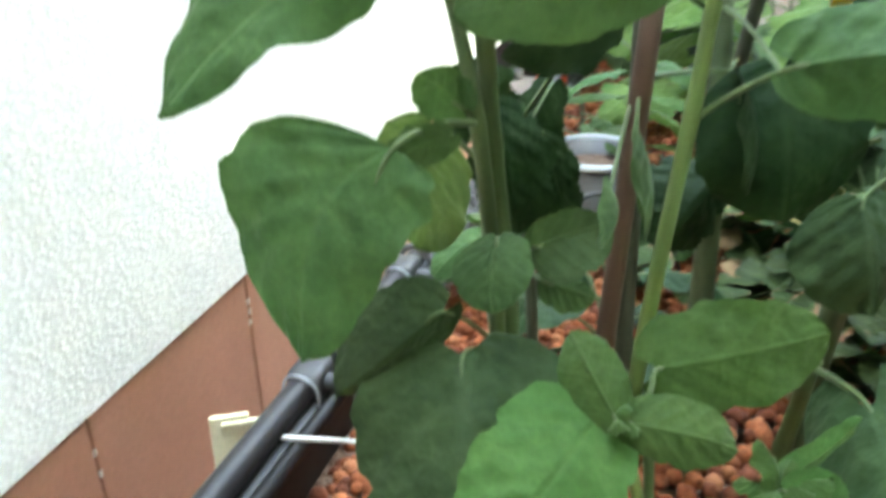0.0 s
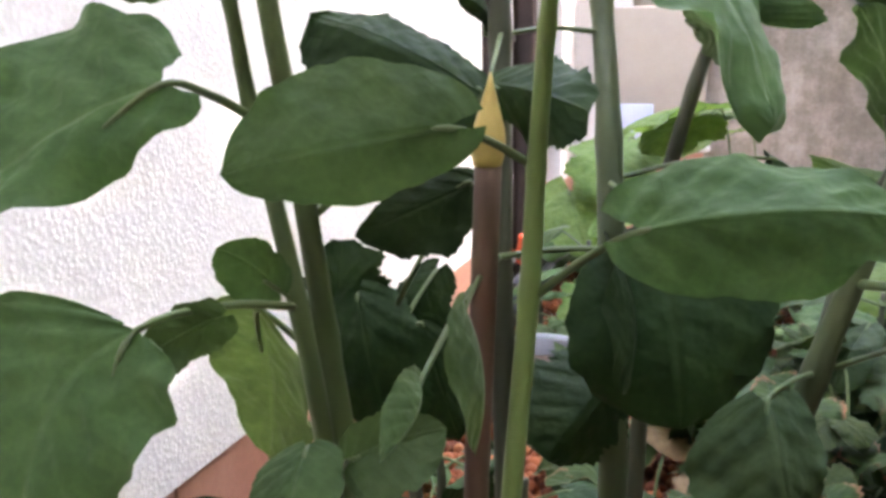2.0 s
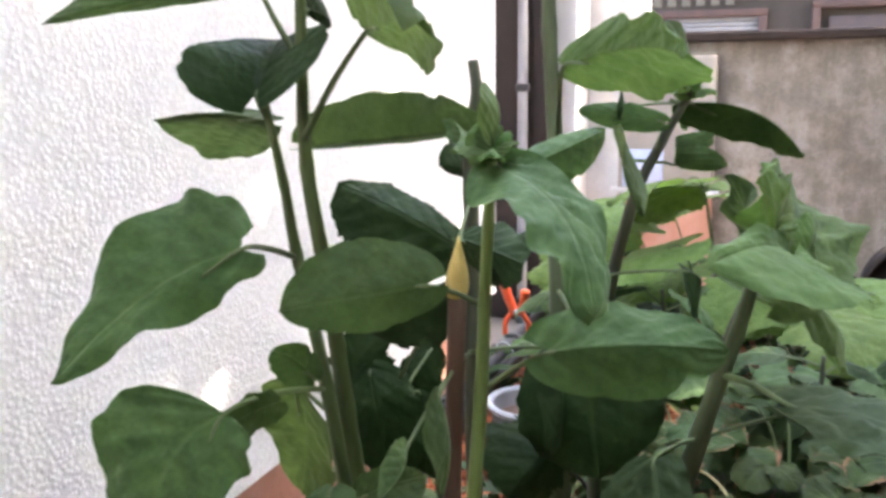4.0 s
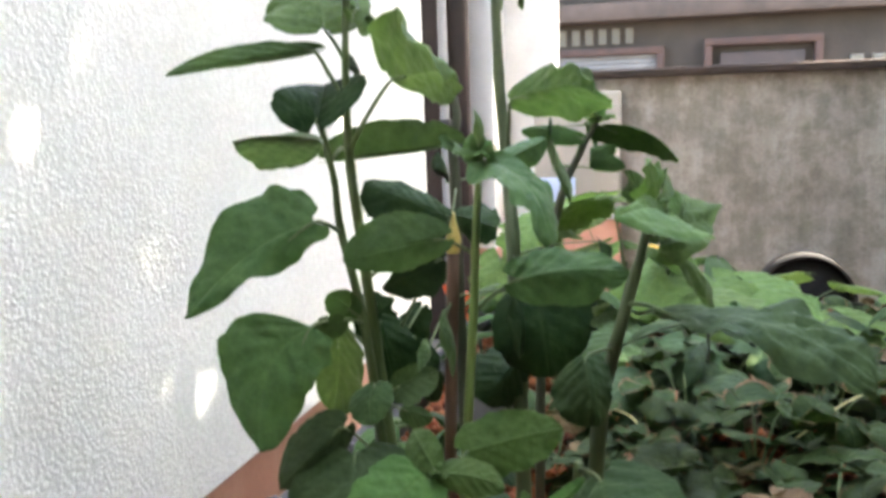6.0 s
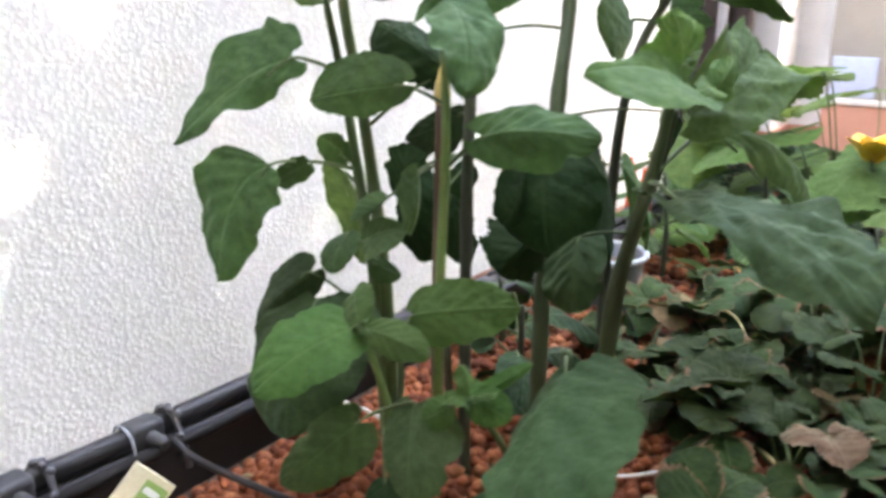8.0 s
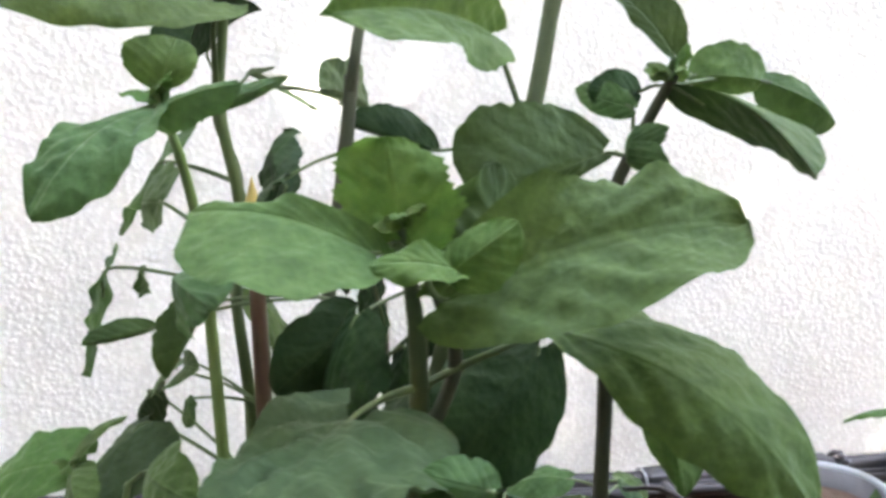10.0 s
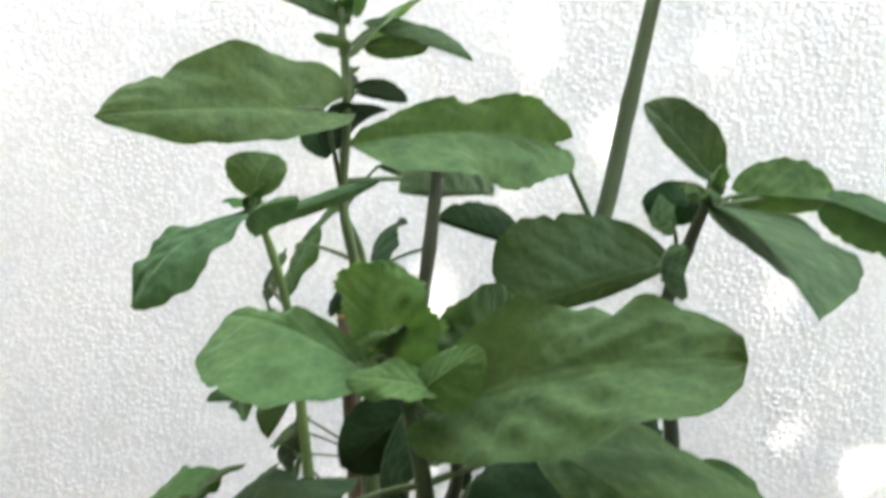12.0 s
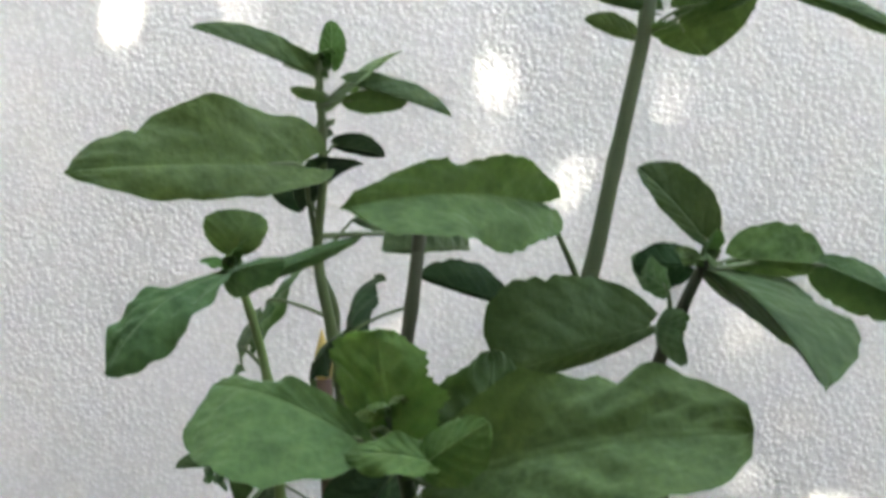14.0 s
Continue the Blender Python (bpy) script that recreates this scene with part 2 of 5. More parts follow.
steel = surface("galvanised_steel", (0.45, 0.45, 0.46), (0.68, 0.68, 0.70), 40, 0.35, 300, 0.2, 0.001, metal=1.0)
white_cord = surface("white_cord", (0.62, 0.61, 0.57), (0.76, 0.75, 0.72), 60, 0.8, 500, 0.5, 0.001)
cream_card = surface("cream_card", (0.62, 0.56, 0.36), (0.74, 0.68, 0.48), 20, 0.6, 300, 0.15, 0.001)
label_green = surface("printed_green", (0.20, 0.33, 0.08), (0.28, 0.42, 0.12), 30, 0.5, 300, 0.1, 0.001)
label_white = surface("printed_white", (0.70, 0.70, 0.66), (0.80, 0.80, 0.77), 30, 0.5, 300, 0.1, 0.001)
pale_grey = surface("weathered_lettering", (0.046, 0.040, 0.029), (0.062, 0.053, 0.039), 20, 0.8, 120, 0.2, 0.001)
concrete = concrete_material()
coping_m = surface("dark_brown_coping", (0.026, 0.018, 0.014), (0.050, 0.034, 0.027), 6, 0.8, 90, 0.4, 0.003, spec=0.2)
black_rubber = surface("dull_black_rubber", (0.012, 0.011, 0.011), (0.024, 0.022, 0.021), 9, 0.85, 160, 0.3, 0.001, spec=0.15)
brown_metal = surface("brown_painted_metal", (0.016, 0.011, 0.010), (0.030, 0.020, 0.017), 8, 0.7, 120, 0.2, 0.001, spec=0.2)
grey_metal = surface("grey_painted_metal", (0.15, 0.15, 0.16), (0.20, 0.20, 0.21), 8, 0.5, 120, 0.2, 0.001)
white_paint = surface("white_render", (0.50, 0.49, 0.475), (0.66, 0.65, 0.635), 5, 0.9, 120, 0.4, 0.002, stain=((0.55, 0.52, 0.48), (2, 2, 0.3)))
beige_panel = surface("beige_panel", (0.25, 0.22, 0.185), (0.32, 0.285, 0.24), 4, 0.7, 150, 0.2, 0.001)
blue_panel = surface("pale_blue_panel", (0.36, 0.42, 0.58), (0.44, 0.50, 0.65), 6, 0.5, 150, 0.15, 0.001)
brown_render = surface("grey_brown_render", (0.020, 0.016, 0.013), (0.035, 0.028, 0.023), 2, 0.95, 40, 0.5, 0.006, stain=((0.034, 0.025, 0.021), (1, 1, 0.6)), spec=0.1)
wood_frame = surface("reddish_brown_wood", (0.020, 0.010, 0.008), (0.036, 0.018, 0.013), 10, 0.7, 160, 0.3, 0.001, stretch=(1, 1, 0.2), spec=0.2)
shutter_m = surface("grey_shutter", (0.060, 0.055, 0.053), (0.09, 0.082, 0.077), 6, 0.6, 120, 0.2, 0.001)
soil = surface("brown_soil", (0.060, 0.036, 0.025), (0.130, 0.080, 0.055), 12, 1.0, 90, 0.9, 0.01)
paving = surface("terrace_paving", (0.120, 0.098, 0.084), (0.180, 0.150, 0.130), 3, 0.9, 80, 0.4, 0.004)
petal_yellow = surface("yellow_petal", (0.78, 0.42, 0.02), (0.90, 0.56, 0.05), 40, 0.5, 300, 0.3, 0.001)
petal_red = surface("orange_red_plastic", (0.80, 0.075, 0.02), (0.92, 0.14, 0.035), 40, 0.5, 300, 0.3, 0.001)
straw = surface("dry_straw", (0.42, 0.36, 0.16), (0.56, 0.48, 0.24), 40, 0.8, 300, 0.3, 0.001)
clay = pebble_material()


# ---- building helpers ----
def thing(name, place, label, category, group="", kind=""):
    return tagged(pose_at(new(name), place), label, category, group, kind)


def pose_at(ob, place):
    ob.location = place
    return ob


def origin_of(ob):
    p = Vector((0, 0, 0))
    while ob:
        p += ob.location
        ob = ob.parent
    return p


def part(name, bm, material, parent=None, label="", smooth=True):
    """One mesh object, from a bmesh in world places, under a thing or a part."""
    data = bpy.data.meshes.new(name)
    if parent:
        bmesh.ops.translate(bm, verts=bm.verts, vec=-origin_of(parent))
    bm.to_mesh(data)
    bm.free()
    for mt in material if isinstance(material, (list, tuple)) else [material]:
        data.materials.append(mt)
    if smooth:
        data.shade_smooth()
    ob = new(name, data)
    ob.parent = parent
    if label:
        tagged(ob, label)
    return ob


def box(x0, x1, y0, y1, z0, z1, bevel=0.0, bm=None):
    bm = bm or bmesh.new()
    m = Matrix.LocRotScale(((x0 + x1) / 2, (y0 + y1) / 2, (z0 + z1) / 2), None, (x1 - x0, y1 - y0, z1 - z0))
    made = bmesh.ops.create_cube(bm, size=1, matrix=m)["verts"]
    if bevel:
        edges = list({e for v in made for e in v.link_edges})
        bmesh.ops.bevel(bm, geom=edges, offset=bevel, segments=2, affect="EDGES", profile=0.5)
    return bm


def smooth_line(points, steps=6):
    pts = [Vector(p) for p in points]
    if len(pts) < 3:
        return pts
    ext = [2 * pts[0] - pts[1], *pts, 2 * pts[-1] - pts[-2]]
    out = []
    for i in range(1, len(ext) - 2):
        p0, p1, p2, p3 = ext[i - 1:i + 3]
        for k in range(steps):
            t = k / steps
            out.append(0.5 * (2 * p1 + (p2 - p0) * t + (2 * p0 - 5 * p1 + 4 * p2 - p3) * t * t + (3 * p1 - p0 - 3 * p2 + p3) * t ** 3))
    return out + [pts[-1]]


def tube(bm, points, r0, r1, sides=10, steps=6, knots=0.0, slot=0):
    """A tapered round stalk along a smoothed line, swelling a little at its knots."""
    line = smooth_line(points, steps)
    rings, up = [], Vector((0.31, 0.86, 0.41))
    for i, p in enumerate(line):
        d = (line[min(i + 1, len(line) - 1)] - line[max(i - 1, 0)]).normalized()
        side = d.cross(up).normalized()
        other = side.cross(d)
        r = r0 + (r1 - r0) * i / max(1, len(line) - 1)
        if knots and i % steps == 0:
            r *= 1 + knots
        rings.append([bm.verts.new(p + r * (math.cos(a) * side + math.sin(a) * other)) for a in (2 * math.pi * k / sides for k in range(sides))])
    for a, b in zip(rings, rings[1:]):
        for k in range(sides):
            f = bm.faces.new((a[k], a[(k + 1) % sides], b[(k + 1) % sides], b[k]))
            f.material_index = slot
    for ring, flip in ((rings[0], True), (rings[-1], False)):
        f = bm.faces.new(ring[::-1] if flip else ring)
        f.material_index = slot
    return bm


def blade(bm, base, tip, edge_a, edge_b, bend, crinkle, cord, rows=32, cols=10, seed=0, teeth=0.0, slot=0, blunt=0.60, lobes=0.0, mid=None, heart=0.44):
    """A leaf blade: a curved midrib from base to tip, two halves that reach to the given edges, quilted between the side veins."""
    rnd = random.Random(seed)
    uv = bm.loops.layers.uv.verify()
    b, t, ea, eb = Vector(base), Vector(tip), Vector(edge_a), Vector(edge_b)
    a = t - b
    n = (ea - b).cross(a) - (eb - b).cross(a)
    n = n.normalized() if n.length > 1e-9 else Vector((0, 0, 1))
    if n.z < 0:
        n = -n
    size = a.length
    bow = 4 * (Vector(mid) - (b + t) / 2) if mid is not None else 4 * bend * n
    sag = 0.0 if mid is not None else 0.05 * size

    def rib(u):
        return b + a * u + bow * (u * (1 - u)) - n * (sag * u ** 3)

    def girth(u):
        return (u + 0.002) ** heart * max(0.0, 1 - u) ** blunt

    halves = []
    for e in (ea, eb):
        k = min((0.18 + 0.02 * q for q in range(25)), key=lambda u: (e - rib(u)).length)
        halves.append((e - rib(k), max(girth(k), 0.8 * girth(heart / (heart + blunt)))))
    ph = [rnd.uniform(0, 6.28) for _ in range(5)]
    bite = [(rnd.uniform(0.1, 0.95), rnd.choice((-1, 1)), rnd.uniform(0.02, 0.06), rnd.uniform(0.03, 0.10)) for _ in range(5)]
    roll = [(rnd.uniform(0.15, 0.85), s, rnd.uniform(0.08, 0.2), rnd.uniform(-0.07, 0.03)) for s in (-1, 1, 1, -1)]
    grid = []
    for i in range(rows + 1):
        u = (i / rows) ** 1.2
        middle = rib(u)
        row = []
        for j in range(-cols, cols + 1):
            v = j / cols
            r, g = halves[0] if v >= 0 else halves[1]
            av = abs(v)
            w = girth(u) / g
            jag = 1 + teeth * (1 if i % 2 else -1) * av ** 4 + lobes * math.sin(19 * u + 0.6) * av ** 2 + 0.03 * math.sin(9 * u + ph[3 if v >= 0 else 4]) * av + 0.016 * math.sin(31 * u + ph[1]) * av + 0.012 * math.sin(57 * u + ph[2] + 2 * v) * av ** 3
            jag -= sum(d * math.exp(-((u - c) / k) ** 2) for c, s, k, d in bite if s * v > 0) * av ** 3
            p = middle + r * (w * av * jag) - a * (cord * av ** 1.3 * (1 - u) ** 4)
            lift = crinkle * size * (0.005 * math.sin(2 * math.pi * (5.5 * u - 2.0 * av) + ph[0]) * min(1, 3 * av) * (1 - 0.5 * av)
                                     + 0.022 * math.sin(5.5 * u + ph[1 if v >= 0 else 2]) * av * av
                                     + 0.012 * math.sin(16 * u + ph[2]) * av ** 3)
            puff = noise.noise(Vector((p - b) * 62.0) + Vector((seed * 3.1, 0, 0)))
            lift += crinkle * size * 0.024 * (0.35 - abs(puff)) * min(1, 4 * av) * (1 - 0.4 * av) * min(1, 6 * u)
            lift += size * sum(d * math.exp(-((u - c) / k) ** 2) for c, s, k, d in roll if s * v > 0) * av ** 3
            row.append((bm.verts.new(p + n * lift), u, 0.5 + 0.5 * v))
        grid.append(row)
    for r0, r1 in zip(grid, grid[1:]):
        for j in range(2 * cols):
            q = (r0[j], r0[j + 1], r1[j + 1], r1[j])
            f = bm.faces.new([x[0] for x in q])
            f.material_index = slot
            for lp, x in zip(f.loops, q):
                lp[uv].uv = (x[1], x[2])
    return n


LEAF_COUNT = [0]


def leaf_on(plant, base, tip, edge_a, edge_b, bend, material, node, crinkle, cord, teeth=0.0, lobes=0.0, mid=None, blunt=0.60, heart=0.44):
    LEAF_COUNT[0] += 1
    bm = bmesh.new()
    bm.loops.layers.uv.verify()
    n = blade(bm, base, tip, edge_a, edge_b, bend, crinkle, cord, seed=LEAF_COUNT[0], teeth=teeth, lobes=lobes, mid=mid, blunt=blunt, heart=heart)
    blade_part = part("leaf", bm, material, plant)
    if node is not None:
        b, nd = Vector(base), Vector(node)
        halfway = (b + nd) / 2 + Vector((0, 0, 0.05 * (b - nd).length))
        a = (Vector(tip) - b) * 0.25
        size = (Vector(tip) - b).length
        part("petiole", tube(bmesh.new(), [nd, halfway, b, b + a - n * 0.0008], 0.009 * size + 0.0009, 0.0008, 7, 5), stem_m, blade_part)
    return blade_part


leaf, leaf_dark, leaf_lit, leaf_new, leaf_blue = leaf_mid, leaf_dark_m, leaf_lit_m, leaf_new_m, leaf_blue_m


def stalk(plant, points, r0, r1, material, name="stem", knots=0.12):
    return part(name, tube(bmesh.new(), points, r0, r1, 12, 7, knots), material, plant)


# ---- the setting ----
def setting(name, bm, material, label, category, smooth=False):
    return tagged(part(name, bm, material, None, "", smooth), label, category, "", "structure")


setting("wall_house", box(-0.28, 0.0, -4.0, 1.895, 0.0, 2.7), stucco, "white roughcast house wall with a coarse grain", "wall")
setting("wall_recess", box(-0.60, -0.46, 1.895, 3.1, -0.4, 2.7), white_paint, "plain white wall at the back of the entrance recess", "wall")
# added out of view: holds back low sky light from the east
setting("unseen_wall_east", box(3.2, 3.36, -4.0, 3.4, -0.4, 2.0), concrete, "unseen concrete wall added to block low sky light from the east", "wall")
# also added unseen, tall and dark to dim everything that faces south
setting("unseen_wall_south", box(0.0, 3.36, -2.36, -2.2, -0.4, 7.0), brown_render, "unseen grey-brown wall added to block sky light from the south", "wall")
setting("wall_plinth", box(-0.28, -0.016, -4.0, 1.895, -0.4, 0.0), mortar, "grey mortar bed behind the terracotta skirting", "wall")
# unseen slab, put over the recess to keep sky light off the frame
setting("recess_shade_slab", box(-0.60, 0.0, 1.895, 3.1, 2.7, 2.84), white_paint, "unseen white slab added to shade the entrance recess", "ceiling")
setting("ground", box(-60, 60, -60, 120, -0.55, -0.4), paving, "grey-brown terrace ground round the raised bed", "ground")

# terracotta skirting, tile by tile
skirt = tagged(new("skirting"), "reddish terracotta tile skirting along the house wall", "skirting", "", "structure")
for i in range(20):
    y0 = 0.532 - 0.33 * 13 + 0.33 * i
    if y0 + 0.326 < 1.9:
        part("tile", box(-0.016, -0.004, y0 + 0.002, y0 + 0.328, -0.398, -0.002, 0.0015), terracotta, skirt, "", False)
drips = bmesh.new()
for k, (y, z) in enumerate([(0.532, -0.045), (0.533, -0.062), (0.531, -0.078), (0.202, -0.05), (0.203, -0.08), (0.862, -0.06)]):
    bmesh.ops.create_icosphere(drips, subdivisions=1, radius=0.003, matrix=Matrix.Translation((-0.004, y, z)) @ Matrix.Diagonal((0.5, 0.7, 2.2, 1)))
part("mortar_drip", drips, label_white, skirt, "pale mortar drips in the tile joint")

# entrance recess behind the house corner: brown frame, grey downpipe, white end wall
post = thing("door_frame", (-0.22, 2.92, -0.4), "dark brown painted door frame in the entrance recess", "door frame")
part("frame_post", box(-0.345, -0.214, 2.90, 2.97, -0.4, 2.7, 0.006), brown_metal, post)
part("outer_post", box(-0.168, -0.102, 2.91, 2.98, -0.4, 2.7, 0.006), brown_metal, post)
part("grey_strip", box(-0.44, -0.345, 2.905, 2.96, -0.4, 2.7, 0.004), grey_metal, post, "grey painted strip")
part("back_panel", box(-0.214, -0.168, 2.93, 2.96, -0.4, 2.7, 0.003), brown_metal, post)
downpipe = thing("downpipe", (-0.19, 2.87, -0.4), "grey plastic downpipe beside the brown door frame", "pipe")
part("pipe", tube(bmesh.new(), [(-0.19, 2.87, -0.4), (-0.19, 2.87, 1.2), (-0.19, 2.87, 2.7)], 0.0195, 0.0195, 16), grey_metal, downpipe)
for z in (-0.3, 0.55, 1.5):
    part("bracket", box(-0.214, -0.166, 2.846, 2.90, z, z + 0.03, 0.004), black_plastic, downpipe, "dark pipe bracket")
part("foot", tube(bmesh.new(), [(-0.19, 2.87, -0.395), (-0.19, 2.87, -0.33)], 0.026, 0.026, 16), dark_plastic, downpipe, "dark fitting at the pipe's foot")
setting("threshold", box(-0.46, 0.02, 2.55, 3.095, -0.4, -0.375, 0.004), shutter_m, "pale stone threshold before the recess", "floor")
setting("wall_end", box(-0.60, -0.03, 3.1, 3.56, 0.0, 2.7), white_paint, "white rendered end wall with grey streaks", "wall")
setting("wall_pier", box(-0.03, 0.20, 3.37, 3.56, 0.0, 2.7), white_paint, "white rendered pier beside the garden wall", "wall")
setting("end_skirting", box(-0.60, -0.022, 3.108, 3.56, -0.4, 0.0), terracotta, "terracotta skirting round the end wall", "skirting")
setting("pier_skirting", box(-0.022, 0.194, 3.376, 3.56, -0.4, 0.0), terracotta, "terracotta skirting below the white pier", "skirting")

# the garden wall and what stands before and behind it
setting("wall_garden", box(0.20, 8.0, 3.40, 3.60, -0.4, 0.735), concrete, "stained weathered concrete garden wall", "wall")
setting("wall_coping", box(0.20, 8.0, 3.35, 3.65, 0.735, 0.774, 0.008), coping_m, "dark brown coping on the garden wall", "trim")
cabinet = thing("pale_cabinet", (0.289, 3.434, -0.4), "beige storage box with a pale blue panel by the garden wall", "box")
part("body", box(0.115, 0.504, 3.3, 3.385, -0.4, 0.68, 0.008), beige_panel, cabinet)
part("ledge", box(0.088, 0.53, 3.28, 3.314, 0.111, 0.134, 0.004), white_paint, cabinet, "white ledge")
part("blue_panel", box(0.135, 0.303, 3.284, 3.303, 0.139, 0.298, 0.004), blue_panel, cabinet, "pale blue panel")
part("lower_front", box(0.112, 0.506, 3.29, 3.306, -0.39, 0.104, 0.005), terracotta, cabinet, "terracotta lower front")

bucket = thing("black_bucket", (1.262, 3.12, -0.4), "black round tub standing on edge by the garden wall", "tub")
bm = bmesh.new()
rim = [bm.verts.new((1.262 + r * math.cos(a), 3.12 + d, -0.205 + r * math.sin(a))) for d, r in ((-0.073, 0.183), (-0.079, 0.195), (0.06, 0.195), (0.063, 0.06), (-0.036, 0.171)) for a in (2 * math.pi * k / 40 for k in range(40))]
for q in range(4):
    for k in range(40):
        bm.faces.new((rim[q * 40 + k], rim[q * 40 + (k + 1) % 40], rim[q * 40 + 40 + (k + 1) % 40], rim[q * 40 + 40 + k]))
bm.faces.new(rim[160:200])
part("tub", bm, black_rubber, bucket)
setting("soil_strip", box(0.40, 3.2, 1.45, 3.40, -0.4, -0.385), soil, "brown soil strip at the foot of the garden wall", "soil")

# neighbouring house behind the garden wall
house = thing("neighbour_house", (1.5, 8.391, -0.4), "grey-brown neighbouring house with small framed windows", "house")
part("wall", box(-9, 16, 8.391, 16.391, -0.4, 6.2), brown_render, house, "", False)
bm = bmesh.new()
gable = [[bm.verts.new((x, 8.391 + y, z)) for y, z in ((-0.6, 6.15), (4.0, 9.0), (8.6, 6.15), (8.6, 6.35), (4.0, 9.2), (-0.6, 6.35))] for x in (-9.3, 16.3)]
for k in range(6):
    bm.faces.new((gable[0][k], gable[0][(k + 1) % 6], gable[1][(k + 1) % 6], gable[1][k]))
bm.faces.new(gable[0][::-1])
bm.faces.new(gable[1])
part("roof", bm, terracotta, house, "terracotta pitched roof", False)
FRONT = 8.391
for x0, x1, z0, z1, kind in ((-0.737, 0.643, 0.872, 1.198, 'shutter'), (1.024, 2.098, 0.79, 1.246, 'window'), (3.275, 4.363, 0.79, 1.246, 'window')):
    w = part("window_frame", box(x0, x1, FRONT - 0.1, FRONT, z1 - 0.07, z1, 0.005), wood_frame, house, "reddish brown wooden frame")
    bm = box(x0, x0 + 0.07, FRONT - 0.1, FRONT, z0, z1 - 0.07, 0.005)
    box(x1 - 0.07, x1, FRONT - 0.1, FRONT, z0, z1 - 0.07, 0.005, bm)
    box(x0, x1, FRONT - 0.1, FRONT, z0 - 0.055, z0, 0.005, bm)
    part("frame_side", bm, wood_frame, house)
    if kind == "shutter":
        for k in range(6):
            z = z0 + (z1 - 0.07 - z0) * k / 6
            part("slat", box(x0 + 0.07, x1 - 0.07, FRONT - 0.06, FRONT - 0.02, z + 0.005, z + (z1 - 0.07 - z0) / 6 - 0.003, 0.004), shutter_m, house)
    else:
        part("shutter_panel", box(x0 + 0.15, x1 - 0.15, FRONT - 0.055, FRONT - 0.015, z0, z1 - 0.14, 0.005), brown_metal, house, "brown closed shutter")
part("ledge", box(-9, 16, FRONT - 0.19, FRONT, 1.457, 1.634, 0.014), coping_m, house, "dark brown band over the windows")
for k in range(6):
    part("letter_bar", box(-0.397 + 0.133 * k, -0.397 + 0.075 + 0.133 * k, FRONT - 0.014, FRONT - 0.004, 1.246, 1.396, 0.001), pale_grey, house, "faded pale lettering bar")
for x in (2.35, 2.54):
    part("wall_patch", box(x, x + 0.115, FRONT - 0.034, FRONT - 0.003, 0.913, 1.042, 0.004), pale_grey, house, "pale square patch")
part("eave", box(-9, 16, FRONT - 0.54, FRONT, 2.912, 3.048, 0.014), coping_m, house)

# ---- raised bed ----
bed = thing("raised_planter", (0.95, 0.6, -0.4), "long black plastic raised planter filled with clay pebbles", "planter")
BX0, BX1, BY0, BY1, RIM = 0.345, 1.75, -0.275, 1.27, 0.188


def sloped(bm):
    """The rim falls a little from the near end to the far end."""
    for v in bm.verts:
        if v.co.z > 0.1:
            v.co.z += 0.0205 - 0.0225 * (v.co.y + 0.2)
    return bm


part("side_panel", sloped(box(BX0, BX0 + 0.014, BY0, BY1, -0.4, RIM, 0.003)), black_plastic, bed)
part("side_panel", sloped(box(BX1 - 0.014, BX1, BY0, BY1, -0.4, RIM, 0.003)), black_plastic, bed)
part("end_panel", box(BX0 + 0.014, BX1 - 0.014, BY0, BY0 + 0.014, -0.4, RIM, 0.003), black_plastic, bed)
part("end_panel", box(BX0 + 0.014, BX1 - 0.014, BY1 - 0.014, BY1, -0.4, RIM, 0.003), black_plastic, bed)
for x in (BX0 + 0.017, BX1 - 0.017):
    part("rim_lip", tube(bmesh.new(), [(x, BY0, RIM + 0.018), (x, BY1, RIM - 0.023)], 0.006, 0.006, 10), black_plastic, bed, "rounded black rim")
part("filling", box(BX0 + 0.014, BX1 - 0.014, BY0 + 0.014, BY1 - 0.014, -0.38, 0.150), soil, bed, "dark filling under the pebbles", False)

